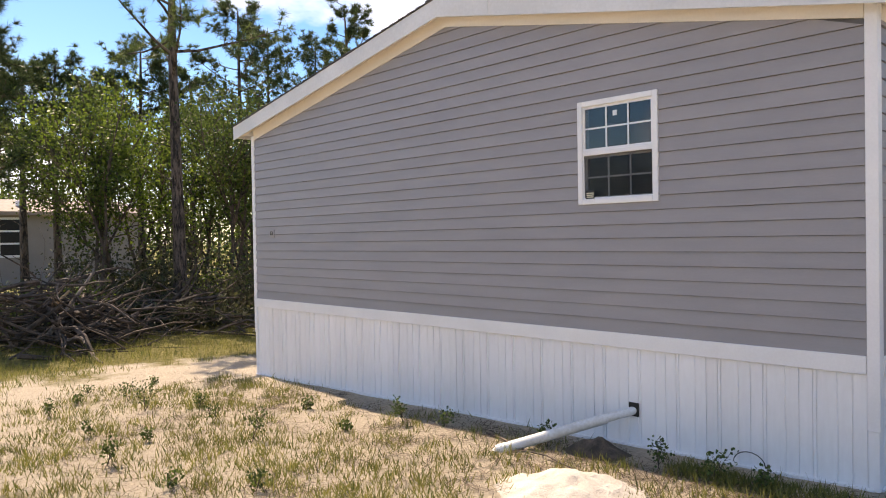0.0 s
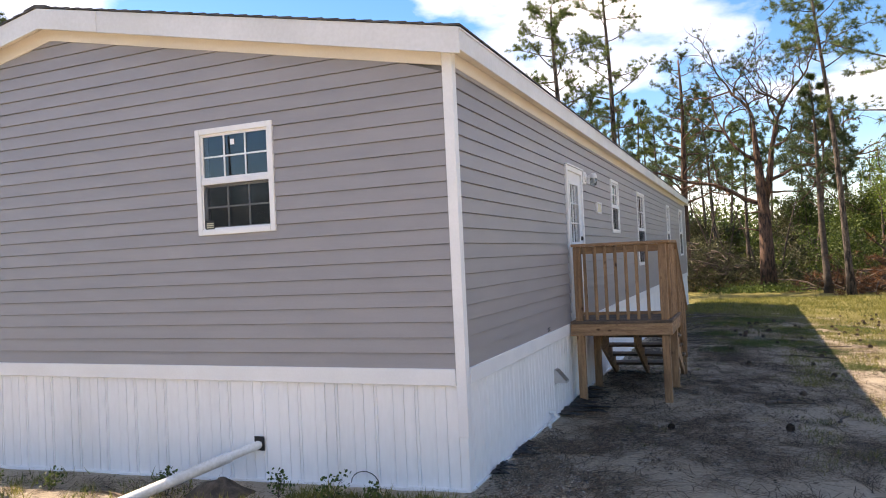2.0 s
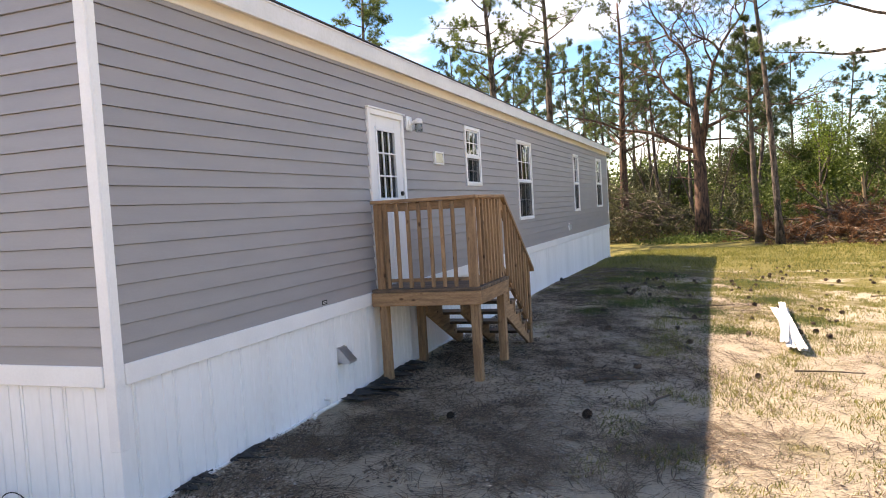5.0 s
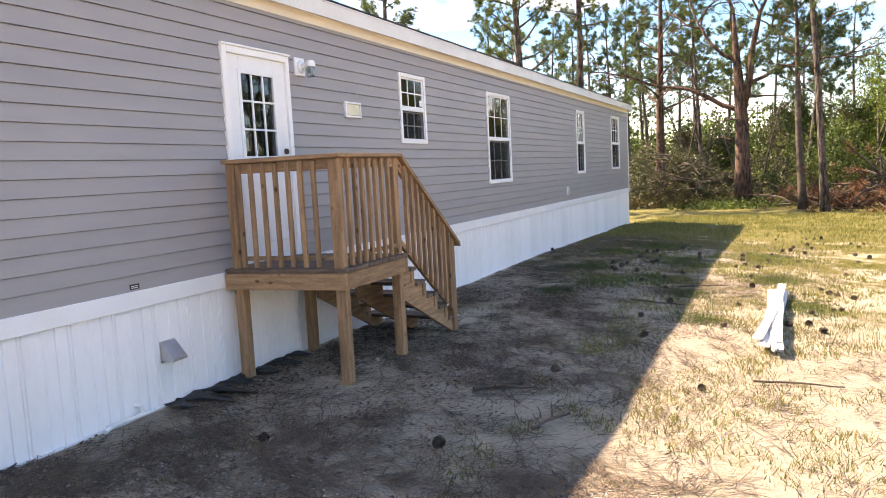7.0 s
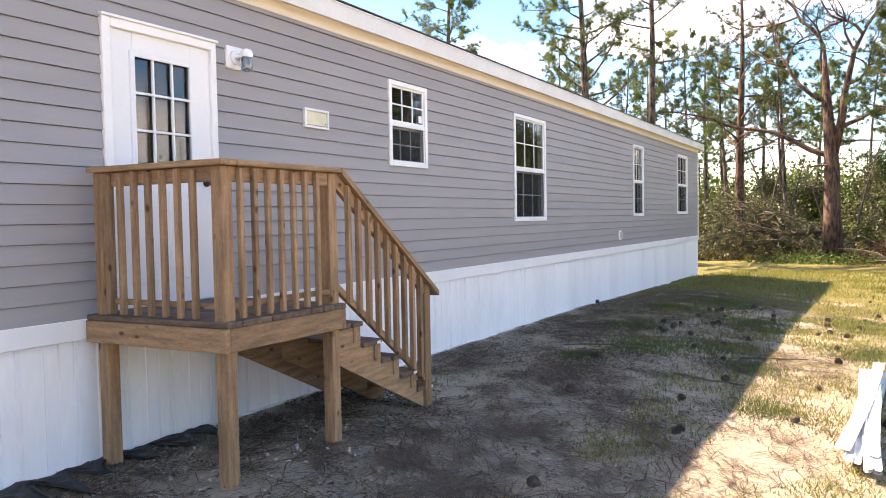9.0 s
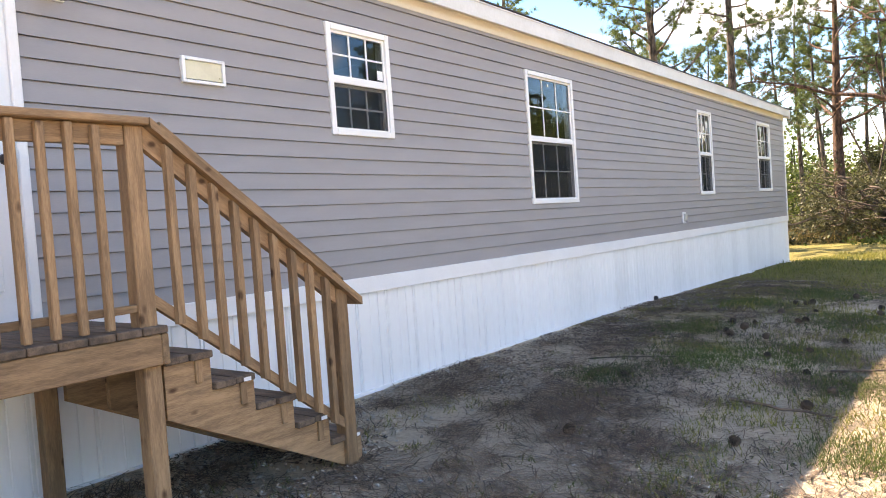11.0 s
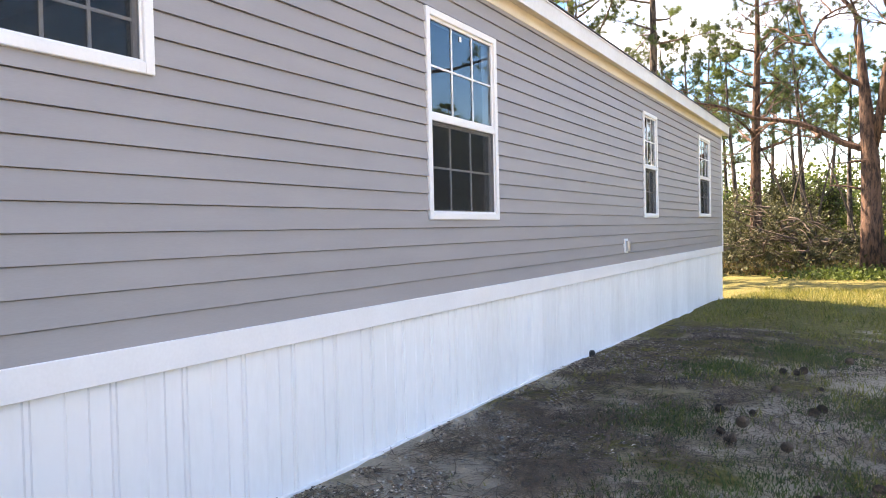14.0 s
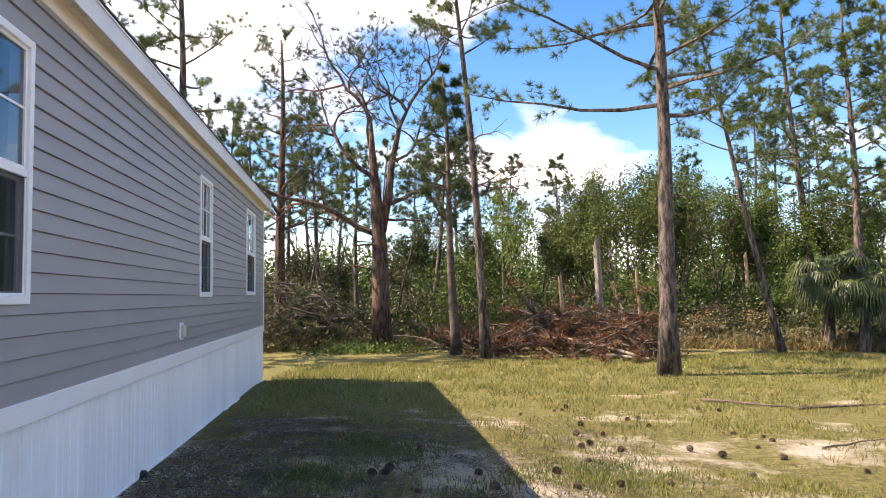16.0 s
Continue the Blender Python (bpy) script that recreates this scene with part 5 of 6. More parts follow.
def number(text, x, z):
    """A house number in raised dark figures on a pale plate."""
    t = thing("house_number", (x, -0.022, z), "small house number in dark figures on grey siding", "house number")
    cu = bpy.data.curves.new("figures", "FONT")
    cu.body, cu.size, cu.extrude, cu.align_x, cu.align_y = text, 0.085, 0.002, "CENTER", "CENTER"
    tmp = bpy.data.objects.new("figures", cu)
    me = bpy.data.meshes.new_from_object(tmp)
    bpy.data.objects.remove(tmp)
    me.transform(Matrix.Rotation(radians(90), 4, "X"))
    me.materials.append(BLACK)
    f_ = new("figures", me)
    f_.location = (0, -0.004, 0)
    f_.parent = t
    part("plate", boxbm((-0.075, -0.002, -0.06), (0.075, 0.004, 0.06), 0.001), SIDING, t)


number("63", -8.25, 2.11)
# stickers on panes
tagged(part("sticker", boxbm((-2.17, -0.0035, 3.10), (-2.125, -0.0028, 3.15)), TRIM), "small white maker's sticker on the pane", "sticker")
st_ = tagged(part("warning_label", boxbm((-2.475, -0.0125, 2.345), (-2.375, -0.0118, 2.425)), BLACK), "black warning label on the insect screen", "label")
for i in range(3):
    part("print_line", boxbm((-2.465, -0.0132, 2.357 + i * 0.018), (-2.385, -0.0126, 2.367 + i * 0.018)), CREAMV, st_)
tagged(part("sticker", boxbm((0.0012, 10.80, 3.06), (0.002, 10.835, 3.10)), TRIM), "small white maker's sticker on the pane", "sticker")
tagged(part("sticker", boxbm((0.0012, 7.74, 2.80), (0.002, 7.81, 2.88)), TRIM), "small white maker's sticker on the pane", "sticker")

# waste pipe through the gable skirting
pipe = thing("waste_pipe", (-1.99, 0, 0.40), "white plastic waste pipe sloping from skirting to ground", "pipe")
end = Vector((-0.86, -0.92, -0.345))
part("pipe", tube(bmesh.new(), [Vector((0.10, 0.11, 0.04)), end * 0.25], [0.038, 0.038], 18), PVC, pipe, smooth=False)
part("coupling", tube(bmesh.new(), [end * 0.20, end * 0.205, end * 0.30, end * 0.305], [0.044, 0.048, 0.048, 0.044], 18), PVC, pipe)
part("lower_pipe", tube(bmesh.new(), [end * 0.30, end], [0.047, 0.049], 18), PVC, pipe)
part("elbow", tube(bmesh.new(), [end * 0.93, end * 0.97, end * 1.02 + Vector((0, 0, -0.05))], [0.052, 0.054, 0.054], 18), PVC, pipe)
# no hole is cut: a thin black plate stands for its shade
part("pipe_hole", boxbm((-0.045, -0.0135, -0.05), (0.062, -0.0115, 0.075)), BLACK, pipe, "black patch on the skirting standing for a shaded cut-out")

# condensate drain of thin pvc at the foot of the long wall
drain = thing("drain_pipe", (0.07, 2.22, ground_z(0, 2.4) + 0.035), "thin white pvc drain pipe along the skirting", "pipe")
part("pipe", tube(bmesh.new(), [(0, 0, 0.0), (0.0, 0.2, 0.0), (0.0, 0.42, -0.005)], [0.017] * 3, 12), PVC, drain)
part("riser", tube(bmesh.new(), [(0.0, 0.30, 0.0), (-0.01, 0.30, 0.06), (-0.09, 0.30, 0.062)], [0.017] * 3, 12), PVC, drain)
part("elbow", tube(bmesh.new(), [(0, -0.02, 0), (0, 0.03, 0)], [0.023, 0.023], 12), PVC, drain)
part("spout", tube(bmesh.new(), [(0, 0.0, 0.0), (0.03, -0.07, -0.01)], [0.017] * 2, 12), PVC, drain)
wire = tagged(part("wire_loop", tube(bmesh.new(), [(-0.92 + 0.13 * math.cos(a), -0.03, 0.14 + 0.10 * math.sin(a)) for a in [i * 0.35 for i in range(10)]], [0.004] * 10, 6), BLACK), "thin dark wire loop against the skirting", "wire")


# torn black ground fabric along the skirting
def fabric(x0, x1, y0, y1, seed):
    r_ = random.Random(seed)
    g = bmesh.new()
    nx, ny = 7, 16
    rows = []
    for j in range(ny + 1):
        row = []
        w = (x1 - x0) * (0.55 + 0.45 * math.sin(j * 1.3 + seed)) * (0.4 + 0.6 * math.sin(math.pi * (j + 0.5) / (ny + 1)))
        for i in range(nx + 1):
            x_ = x0 + w * i / nx + r_.uniform(-0.01, 0.01)
            y_ = y0 + (y1 - y0) * j / ny + r_.uniform(-0.02, 0.02)
            row.append(g.verts.new((x_, y_, ground_z(x_, y_) + 0.022 + 0.03 * abs(noise.noise((x_ * 9, y_ * 6, seed))) + r_.uniform(0, 0.014))))
        rows.append(row)
    for a, b in zip(rows, rows[1:]):
        for i in range(nx):
            g.faces.new((a[i], a[i + 1], b[i + 1], b[i]))
    ob = part("ground_fabric", g, BLACKF)
    so = ob.modifiers.new("thickness", "SOLIDIFY")
    so.thickness = 0.004
    return tagged(ob, "crumpled torn black ground fabric by the skirting", "ground fabric", "ground fabric pieces")


fabric(0.04, 0.62, 2.75, 3.55, 1)
fabric(0.04, 0.42, 3.55, 4.55, 2)
fabric(0.04, 0.34, 1.0, 1.5, 3)
fabric(0.03, 0.22, 0.4, 0.75, 4)
for x_, y_ in ((0.06, 13.72),):
    ob = tagged(part("black_cap", tube(bmesh.new(), [(0, 0, -0.02), (0, 0, 0.05), (0, 0, 0.07)], [0.036, 0.034, 0.02], 12), BLACK), "small black plastic cap at the skirting's foot", "cap")
    ob.location = (x_, y_, ground_z(x_, y_))

# bundle of white vinyl offcuts lying in the sun
OFFCUT = mat("dusty white vinyl", (0.66, 0.67, 0.68), 0.45, (0.50, 0.50, 0.49), 3.0, 40, 0.08, per_object=0.12)
strips = thing("vinyl_offcuts", (4.42, 7.9, ground_z(4.42, 7.9) + 0.02), "crossed stack of white vinyl siding offcuts on sand", "building scraps")
r_ = random.Random(5)
for i in range(7):
    ln, w = r_.uniform(2.7, 3.4), 0.105
    a = r_.uniform(0.01, 0.05) if i % 3 else -r_.uniform(0.035, 0.075)
    m_ = Matrix.Translation((r_.uniform(-0.05, 0.05), r_.uniform(-0.2, 0.25), 0.014 + 0.012 * i)) @ Matrix.Rotation(a, 4, "Z") @ Matrix.Rotation(r_.uniform(-0.12, 0.12), 4, "Y")
    g = bmesh.new()
    prof = [(-w / 2, 0.012), (-w / 2 + 0.01, 0.0), (-0.01, 0.006), (0.0, 0.014), (0.012, 0.002), (w / 2 - 0.01, 0.0), (w / 2, 0.014)]
    n_ = 9
    rows = []
    for j in range(n_ + 1):
        yy = -ln / 2 + ln * j / n_
        sag = 0.025 * math.sin(j * 0.9 + i) * (j / n_)
        rows.append([g.verts.new(m_ @ Vector((px_ + 0.02 * math.sin(j * 0.4 + i), yy, pz + abs(sag)))) for px_, pz in prof])
    for a_, b_ in zip(rows, rows[1:]):
        for k in range(len(prof) - 1):
            g.faces.new((a_[k], a_[k + 1], b_[k + 1], b_[k]))
    ob = part("vinyl_strip", g, OFFCUT, strips)
    so = ob.modifiers.new("thickness", "SOLIDIFY")
    so.thickness = 0.003

# ---- neighbour's house among the trees ----
nh = thing("neighbour_house", (-41.5, 5.3, -0.15), "grey single-storey house with pale roof among trees", "house")
WALLN = mat("neighbour grey siding", (0.30, 0.27, 0.25), 0.6, (0.26, 0.235, 0.22), 1, 20, 0.1)
ROOFN = mat("neighbour pale shingles", (0.36, 0.29, 0.24), 0.9, (0.27, 0.22, 0.18), 4, 60, 0.3)
part("wall", boxbm((-8, -9.5, 0), (0, 5.5, 3.75)), WALLN, nh)
part("roof", prism(bmesh.new(), [(-8.4, 3.7), (0.35, 3.7), (0.35, 3.9), (-4, 4.75), (-8.4, 3.9)], 1, -9.8, 5.8), ROOFN, nh)
part("roof_vent", boxbm((-1.6, -0.6, 4.25), (-1.2, -0.2, 4.55), 0.03), TRIM, nh)
for yy in (-6.4, -1.2):
    wn_ = part("window", boxbm((0.0, yy - 0.75, 1.5), (0.06, yy + 0.75, 3.6), 0.01), TRIM, nh)
    for k in range(3):
        part("pane", boxbm((0.06, yy - 0.5, 1.63 + k * 0.65), (0.068, yy + 0.5, 2.18 + k * 0.65)), BLACK, wn_)


# ---- ground clutter ----
CONE = mat("weathered pine cone", (0.12, 0.085, 0.06), 0.9, (0.04, 0.03, 0.024), 8, 60, 0.4, per_object=0.3)


def cone_mesh():
    g = bmesh.new()
    bmesh.ops.create_uvsphere(g, u_segments=10, v_segments=7, radius=0.028, matrix=Matrix.Diagonal((1, 1, 1.45, 1)))
    for i in range(46):
        u_ = (i + 0.5) / 46
        z = -0.045 + 0.088 * u_
        a = i * 2.39996
        rr = 0.046 * math.sqrt(max(0.05, 1 - ((u_ - 0.42) / 0.62) ** 2))
        d = Vector((math.cos(a), math.sin(a), 0))
        s = Vector((-d.y, d.x, 0)) * 0.012
        p = d * rr * 0.35 + Vector((0, 0, z))
        q = d * rr + Vector((0, 0, z + 0.012))
        k = [g.verts.new(v) for v in (p - s * 0.5, p + s * 0.5, q + s, q - s, q * 0.98 + Vector((0, 0, -0.006)))]
        g.faces.new(k[:4])
        g.faces.new((k[3], k[2], k[4]))
        g.faces.new((k[0], k[3], k[4], k[1]))
    return g


first = tagged(part("pine_cone", cone_mesh(), CONE), "open brown pine cone lying on the sand", "pine cone", "pine cones")
spots = [(2.01, 11.69), (2.41, 11.96), (2.22, 13.82), (2.61, 14.78), (3.02, 11.06), (3.04, 13.71), (2.97, 9.48), (3.25, 8.94), (2.96, 7.42), (3.17, 6.47), (3.15, 6.36), (3.05, 5.95), (2.04, 7.04), (2.66, 4.77), (2.42, 2.81),
         (3.89, 4.81), (3.9, 7.34), (4.0, 8.62), (3.93, 12.38), (3.83, 13.84), (4.15, 12.24), (4.57, 7.64), (4.83, 8.49), (4.79, 9.8), (5.02, 10.36), (5.12, 10.01), (5.19, 8.83), (5.4, 9.75), (4.92, 7.48), (1.3, 2.41),
         (1.98, 11.37), (2.06, 13.6), (2.08, 12.65), (2.46, 12.11), (3.09, 13.15), (3.85, 13.24), (3.78, 12.1), (6.96, 16.3), (7.22, 16.02), (5.79, 13.81), (7.17, 14.0), (4.95, 15.12), (4.79, 13.46), (4.29, 13.38)]
r_ = random.Random(8)
spots += [(r_.uniform(4, 9.5), r_.uniform(7, 19)) for _ in range(40)] + [(r_.uniform(1.6, 3.2), r_.uniform(8, 15)) for _ in range(10)]
for i, (x_, y_) in enumerate(spots):
    s = r_.uniform(0.62, 0.98)
    m_ = pose(x_, y_, ground_z(x_, y_) + 0.03 * s, r_.uniform(50, 130), r_.uniform(-30, 30), r_.uniform(0, 360))
    ob = first if i == 0 else copy_thing(first, m_)
    if i == 0:
        first.matrix_basis = m_
    ob.scale = (s, s, s)

# sticks
for xa_, ya_, xb_, yb_, r0 in ((8.12, 19.66, 9.19, 18.25, 0.03), (9.19, 18.25, 10.75, 18.33, 0.03), (6.0, 7.3, 7.2, 7.7, 0.025), (3.1, 9.6, 3.8, 10.1, 0.012), (4.6, 8.9, 5.1, 9.4, 0.01), (2.2, 3.9, 2.5, 4.3, 0.02), (2.9, 3.3, 3.05, 3.75, 0.015), (1.2, 9.1, 1.9, 9.5, 0.008), (4.3, 5.2, 5.0, 5.35, 0.012), (-3.3, -0.55, -1.9, -1.0, 0.012), (6.2, 12.1, 7.1, 12.9, 0.012), (2.35, 4.1, 2.75, 4.2, 0.02), (7.5, 15.2, 8.6, 15.6, 0.014), (2.7, 8.3, 3.4, 8.25, 0.015)):
    n_ = 7
    pts = []
    for i in range(n_):
        x_, y_ = xa_ + (xb_ - xa_) * i / (n_ - 1) + r_.uniform(-0.03, 0.03), ya_ + (yb_ - ya_) * i / (n_ - 1) + r_.uniform(-0.03, 0.03)
        pts.append(Vector((x_, y_, ground_z(x_, y_) + r0 + 0.012)))
    ob = tagged(part("fallen_stick", tube(bmesh.new(), [p - pts[0] for p in pts], taper(n_, r0, r0 * 0.5), 6), DARKWOOD), "fallen dead stick lying on the ground", "stick", "fallen sticks")
    ob.location = pts[0]


def rough_ground(x_, y_):
    return ground_z(x_, y_) + 0.035 * noise.noise((x_ * 0.5, y_ * 0.5, 3)) + 0.016 * noise.noise((x_ * 2.1, y_ * 2.1, 9)) + 0.010 * noise.noise((x_ * 6, y_ * 6, 5))


GRASS = leaf_mat("thin yellow-green grass", (0.29, 0.26, 0.07), (0.09, 0.115, 0.028), 0.35)
LITTER = leaf_mat("grey-brown pine straw", (0.16, 0.112, 0.075), (0.018, 0.014, 0.011), 0.0, 0.9)


def inside_house(x_, y_):
    return -WID - 0.05 < x_ < 0.05 and -0.05 < y_ < LEN + 0.05


def blades(soup, x_, y_, n_, hh, spread):
    for _ in range(n_):
        px_, py_ = x_ + rng.gauss(0, spread), y_ + rng.gauss(0, spread)
        if inside_house(px_, py_):
            continue
        d = (Vector((0, 0, 1)) + rand_dir() * 0.65)
        d.z = abs(d.z) + 0.2
        p = Vector((px_, py_, rough_ground(px_, py_) - 0.01))
        soup.needle(p, d.normalized(), hh * rng.uniform(0.5, 1.3), 0.005 + 0.0003 * max(0, py_ - 8) + (0.0008 if py_ < 0 else 0))


def lawn():
    soup, straw = Soup(), Soup()
    for i in range(9000):
        # across the yard, thicker towards the woods and in patches
        x_, y_ = rng.uniform(0.3, 17), 1.5 + 27 * rng.random() ** 0.7
        n1 = noise.noise((x_ * 0.55, y_ * 0.55, 21)) + 0.5 * noise.noise((x_ * 1.7, y_ * 1.7, 4))
        if n1 + (y_ - 14) * 0.045 + clamp((x_ - 4) * 0.03, 0, 0.25) < -0.02:
            continue
        blades(soup, x_, y_, 9, 0.075 + 0.0022 * y_, 0.11)
    for i in range(4600):
        x_, y_ = rng.uniform(-22, 1.5), rng.uniform(-5.2, -0.1)
        if x_ < -9.5:
            y_ = rng.uniform(-5, 7)
        n1 = noise.noise((x_ * 0.6, y_ * 0.6, 2)) + 0.6 * noise.noise((x_ * 1.9, y_ * 1.9, 7))
        band = x_ < -10.5
        if n1 < (-0.45 if band else 0.06) or (-10.5 < x_ < -8.6 and y_ > -1.8):
            continue
        blades(soup, x_, y_, 10, 0.22 if band else 0.11, 0.12)
    for i in range(14000):
        # sparse yellow-green bunches on the sunny side of the yard
        x_, y_ = rng.uniform(2.6, 9.5), rng.uniform(-2.5, 14)
        n1 = noise.noise((x_ * 0.9, y_ * 0.9, 52)) + 0.6 * noise.noise((x_ * 2.8, y_ * 2.8, 61))
        if n1 < 0.10 - clamp((x_ - 3.2) * 0.08, -0.2, 0.12):
            continue
        blades(soup, x_, y_, 8, 0.075, 0.06)
    for i in range(600):
        # single tufts in the sand, greener in the shade of the house
        x_, y_ = rng.uniform(0.7, 9), rng.uniform(1.2, 17)
        if noise.noise((x_ * 0.8, y_ * 0.8, 40)) < -0.05:
            continue
        blades(soup, x_, y_, 22, 0.055, 0.06)
    for i in range(620):
        # and beside the gable wall
        x_, y_ = rng.uniform(-9, 0.5), rng.uniform(-4.5, -0.5)
        blades(soup, x_, y_, 22, 0.12, 0.07)
    for i in range(180):
        x_ = rng.uniform(-1.4, 0.3)
        blades(soup, x_, -0.25 - rng.random() * 0.35, 9, 0.11, 0.05)
    # pine straw strewn on the sand: drifts of long dark needles with bare sand between
    for i in range(175000):
        if rng.random() < 0.88:
            x_, y_ = abs(rng.gauss(0, 2.5)) + 0.1, rng.uniform(-2.2, 17) + rng.gauss(0, 0.7)
        else:
            x_, y_ = rng.uniform(-8.8, 1.0) + rng.gauss(0, 0.6), -0.2 - abs(rng.gauss(0, 2.4))
        if inside_house(x_, y_):
            continue
        n1 = 0.55 * noise.noise((x_ * 0.7, y_ * 0.7, 31)) + 0.6 * noise.noise((x_ * 2.6, y_ * 2.6, 8)) + 0.6 * noise.noise((x_ * 7, y_ * 7, 3))
        if n1 < 0.27 - 0.5 * (rng.random() < 0.22):
            continue
        a = rng.gauss(0.6, 0.9) + 2.4 * noise.noise((x_ * 0.9, y_ * 0.9, 77))
        d = Vector((math.cos(a), math.sin(a), 0))
        s = Vector((-d.y, d.x, 0)) * rng.uniform(0.0016, 0.0038)
        ln, bow = rng.uniform(0.10, 0.30), rng.uniform(-0.22, 0.22)
        p = []
        for k in range(4):
            c = Vector((x_, y_, 0)) + d * ln * k / 3 + Vector((-d.y, d.x, 0)) * bow * ln * (k / 3) * (1 - k / 3) * 2
            c.z = rough_ground(c.x, c.y) + 0.006 + 0.016 * rng.random()
            p.append(c)
        for k in range(3):
            straw.quad(p[k] - s, p[k] + s, p[k + 1] + s * 0.8, p[k + 1] - s * 0.8)
    # low dense weedy grass in rounded patches beside the walk
    weedy = Soup()
    for cx, cy, rr in ((2.0, 9.6, 0.55), (2.7, 10.3, 0.6), (1.6, 8.6, 0.35), (3.3, 9.2, 0.4), (1.4, 11.2, 0.5), (2.9, 12.3, 0.6), (4.4, 11.0, 0.5), (3.6, 7.6, 0.35), (1.5, 13.4, 0.5), (4.8, 8.8, 0.45), (2.2, 15.0, 0.7), (4.2, 13.8, 0.7)):
        for i in range(int(330 * rr / 0.5)):
            blades(weedy, cx + rng.gauss(0, rr * 0.5), cy + rng.gauss(0, rr * 0.6), 9, 0.055, 0.05)
    tagged(weedy.link("weedy_grass", leaf_mat("dark weedy grass", (0.13, 0.17, 0.05), (0.045, 0.07, 0.02), 0.3)), "low dark green weedy grass in patches", "grass", kind="stuff")
    # bark bits and pale shell flecks lying on the sand near the house
    bits, flecks = Soup(), Soup()
    for i in range(75000):
        x_, y_ = abs(rng.gauss(0, 2.4 if i % 2 else 0.9)) + 0.06, rng.uniform(-1.0, 17)
        if inside_house(x_, y_):
            continue
        if noise.noise((x_ * 0.8, y_ * 0.8, 13)) + 0.7 * noise.noise((x_ * 2.7, y_ * 2.7, 19)) < 0.05:
            continue
        a = rng.uniform(0, 6.283)
        k = rng.uniform(0.003, 0.008) if i % 5 > 2 else rng.uniform(0.004, 0.016)
        u_ = Vector((math.cos(a), math.sin(a), rng.uniform(-0.25, 0.25))) * k * rng.uniform(1.0, 2.4)
        w_ = Vector((-math.sin(a), math.cos(a), rng.uniform(-0.25, 0.25))) * k
        p = Vector((x_, y_, rough_ground(x_, y_) + 0.014))
        (bits if i % 5 < 3 else flecks).quad(p - u_, p - w_ * 0.8, p + u_ * 0.8, p + w_)
    tagged(bits.link("bark_bits", LITTER), "dark bark bits scattered on the sand", "bark litter", kind="stuff")
    tagged(flecks.link("shell_flecks", leaf_mat("pale shell flecks", (0.72, 0.67, 0.60), (0.40, 0.35, 0.29), 0.0, 0.9)), "pale shell flecks scattered on the sand", "gravel", kind="stuff")
    gr = tagged(soup.link("grass", GRASS), "thin patchy yellow-green grass", "grass", kind="stuff")
    tagged(straw.link("pine_straw", LITTER), "fallen pine needles strewn on the sand", "pine straw", kind="stuff")


lawn()

# weeds with woody stems by the gable wall
for x_, y_, h in ((-7.4, -2.33, 0.50), (-8.3, -2.19, 0.34), (-7.0, -1.8, 0.28), (-5.0, -2.19, 0.46), (-5.77, -1.06, 0.2), (-5.27, -3.5, 0.34), (-4.18, -3.4, 0.2), (-4.35, -0.75, 0.36), (-3.5, -3.0, 0.25), (-3.9, -0.6, 0.25), (-8.1, -3.2, 0.25), (-1.45, -0.5, 0.3), (-1.0, -0.45, 0.34), (-2.6, -0.5, 0.28), (-0.6, -0.45, 0.2), (-6.6, -3.2, 0.2), (-9.0, -1.6, 0.2), (-8.7, -2.7, 0.2), (-6.2, -2.0, 0.24), (-4.6, -1.3, 0.14), (-9.3, -2.4, 0.16), (-5.9, -2.9, 0.14)):
    t_ = thing("weed", (x_, y_, ground_z(x_, y_) - 0.02), "small woody weed growing in the sand", "weed", "weeds")
    tips = []
    for s in range(2):
        wood = bmesh.new()
        grow(wood, tips, (0, 0, 0), rand_dir() * 0.4 + Vector((0, 0, 1)), h * 0.36, 0.005, 2, 0.2, 0.05, (1, 2), 0.7, 4)
        part("stem", wood, DARKWOOD, t_)
    soup = Soup()
    for p, d in tips:
        for _ in range(6):
            soup.leaf(p + rand_dir() * 0.05, 0.03)
    soup.link("foliage", LEAFG, t_)


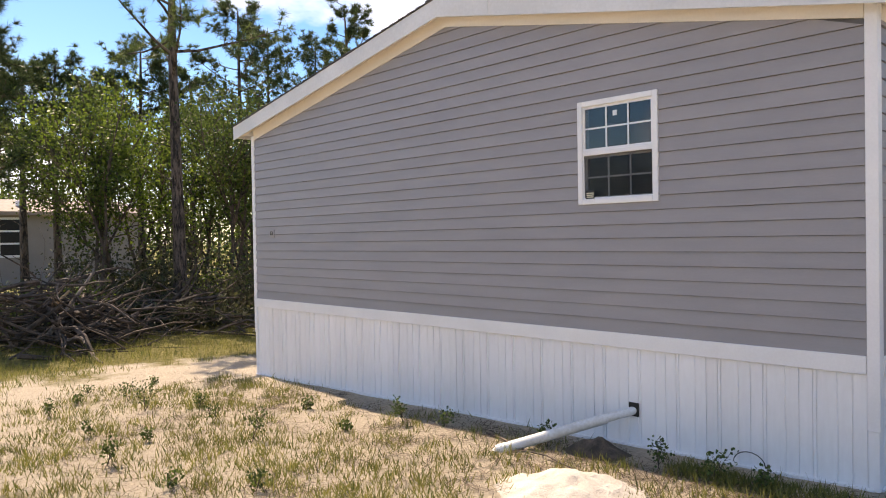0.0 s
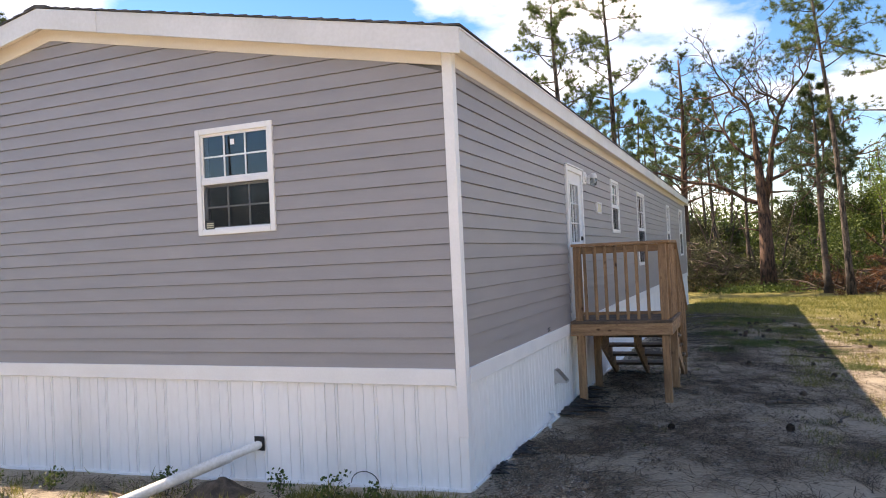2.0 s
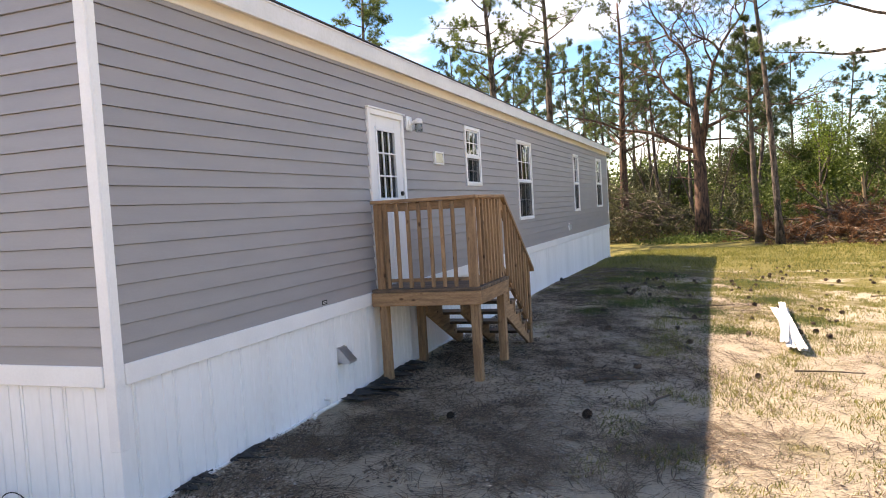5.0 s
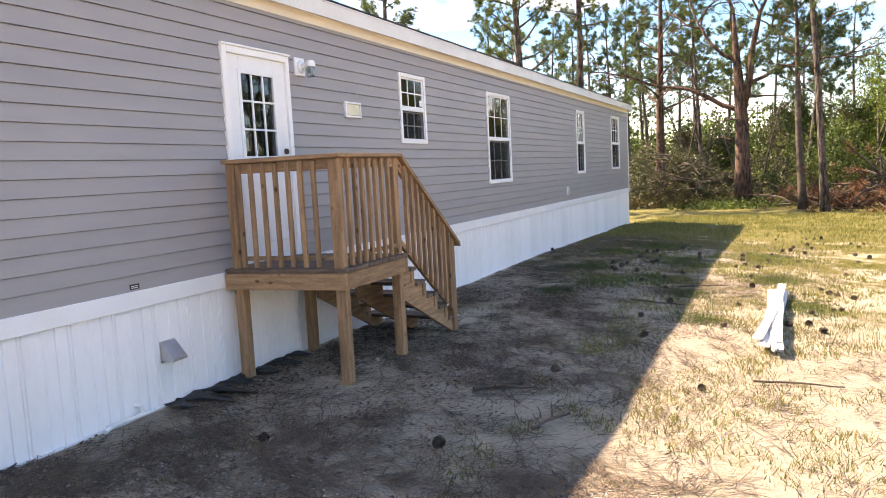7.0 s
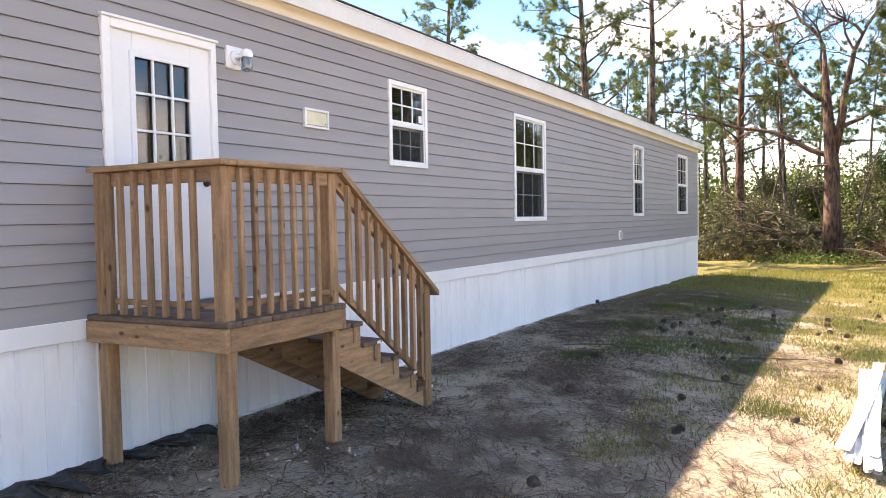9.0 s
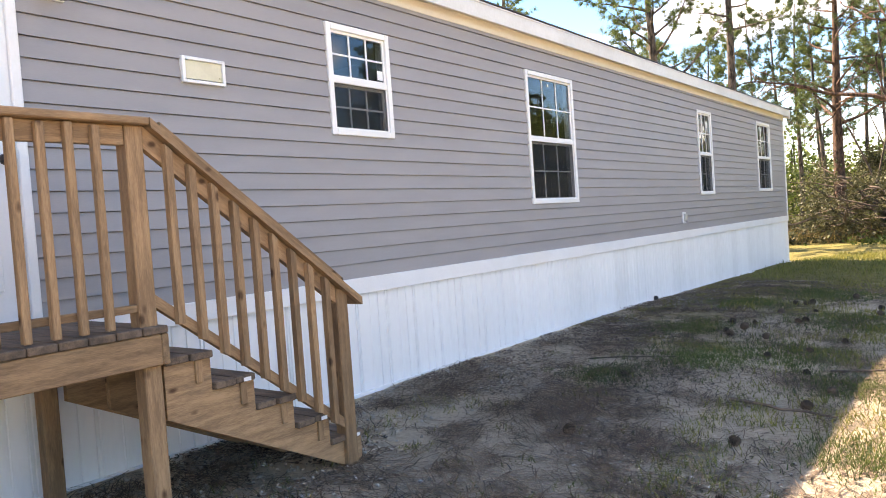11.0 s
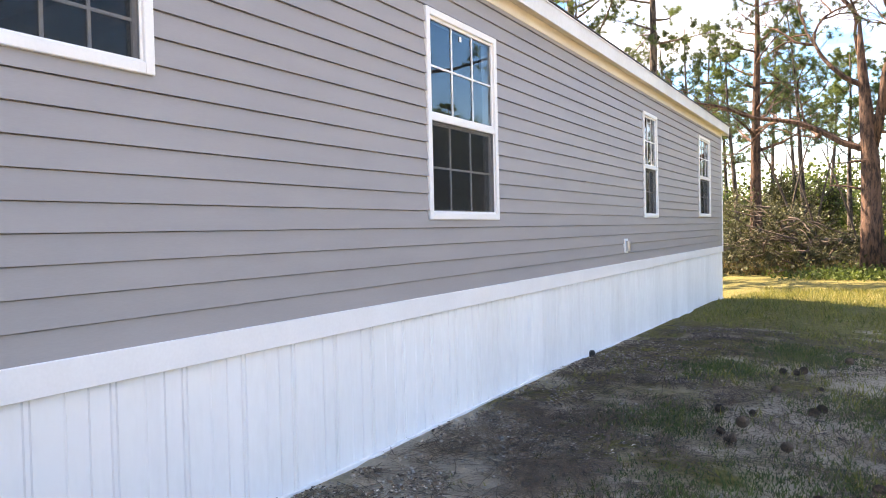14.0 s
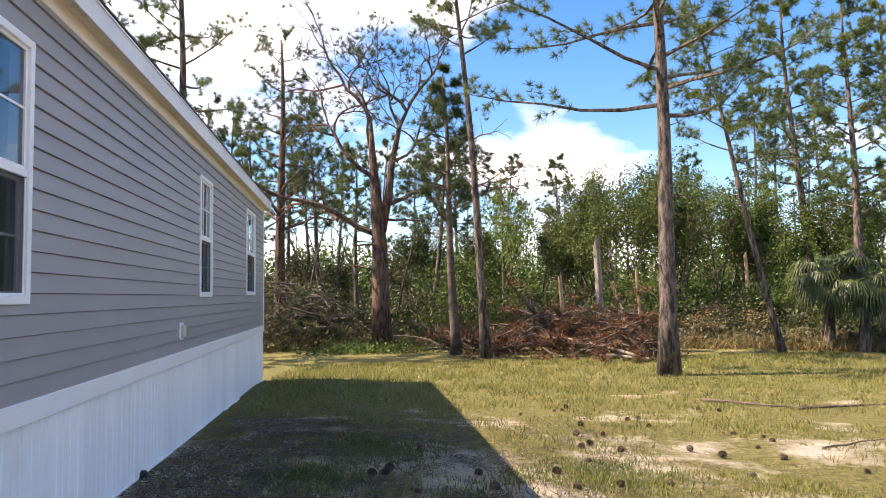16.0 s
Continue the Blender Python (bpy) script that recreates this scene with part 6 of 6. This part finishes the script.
# pebbles and shell bits by the skirting and the deck
def pebbles():
    g = bmesh.new()
    for i in range(1500):
        x_, y_ = 0.06 + abs(rng.gauss(0, 0.55)), rng.uniform(3.5, 14)
        if i % 3 == 0:
            x_, y_ = rng.gauss(0.8, 0.5), rng.gauss(5.0, 0.7)
        if x_ < 0.05:
            continue
        r = rng.uniform(0.006, 0.020)
        m_ = Matrix.Translation((x_, y_, rough_ground(x_, y_) + r * 0.3)) @ Matrix.Rotation(rng.uniform(0, 6), 4, rand_dir()) @ Matrix.Diagonal((r, r * rng.uniform(0.6, 1), r * rng.uniform(0.4, 0.8), 1))
        bmesh.ops.create_icosphere(g, subdivisions=1, radius=1, matrix=m_)
    tagged(part("pebbles", g, mat("pale shell and pebble", (0.5, 0.46, 0.40), 0.8, (0.28, 0.25, 0.21), 3, 30, 0.2)), "pale pebbles and shell bits along the house", "pebbles", kind="stuff")


pebbles()


# heap of clean white sand and dark dug earth beside the waste pipe
def heap(name, x_, y_, rx, ry, h, material, label, rough=0.02):
    g = bmesh.new()
    n1, n2 = 26, 12
    rows = []
    for j in range(n2 + 1):
        u_ = j / n2
        row = []
        for i in range(n1):
            a = 6.28318 * i / n1
            wob = 1 + 0.22 * noise.noise((math.cos(a) * 1.3, math.sin(a) * 1.3, x_))
            px_, py_ = x_ + rx * u_ * wob * math.cos(a), y_ + ry * u_ * wob * math.sin(a)
            z = rough_ground(px_, py_) - 0.02 + h * (0.5 + 0.5 * math.cos(math.pi * u_)) + rough * noise.noise((px_ * 9, py_ * 9, 3)) * (1 - u_ * u_)
            row.append(g.verts.new((px_, py_, z)))
        rows.append(row)
    for a, b in zip(rows, rows[1:]):
        for i in range(n1):
            g.faces.new((a[i], a[(i + 1) % n1], b[(i + 1) % n1], b[i]))
    bmesh.ops.remove_doubles(g, verts=g.verts, dist=0.0005)
    return tagged(part(name, g, material, smooth=True), label, "soil heap")


WSAND = mat("clean white sand", (0.58, 0.53, 0.465), 0.95, (0.40, 0.36, 0.31), 9, 90, 0.8, depth=0.04)
EARTH = mat("dark dug earth", (0.13, 0.10, 0.075), 0.95, (0.05, 0.04, 0.03), 12, 60, 0.8, depth=0.03)
heap("sand_mound", -1.58, -1.40, 0.80, 0.62, 0.17, WSAND, "low heap of clean white sand near the pipe", 0.06)
heap("earth_mound", -2.12, -0.42, 0.42, 0.24, 0.16, EARTH, "small heap of dark dug earth below the pipe", 0.05)
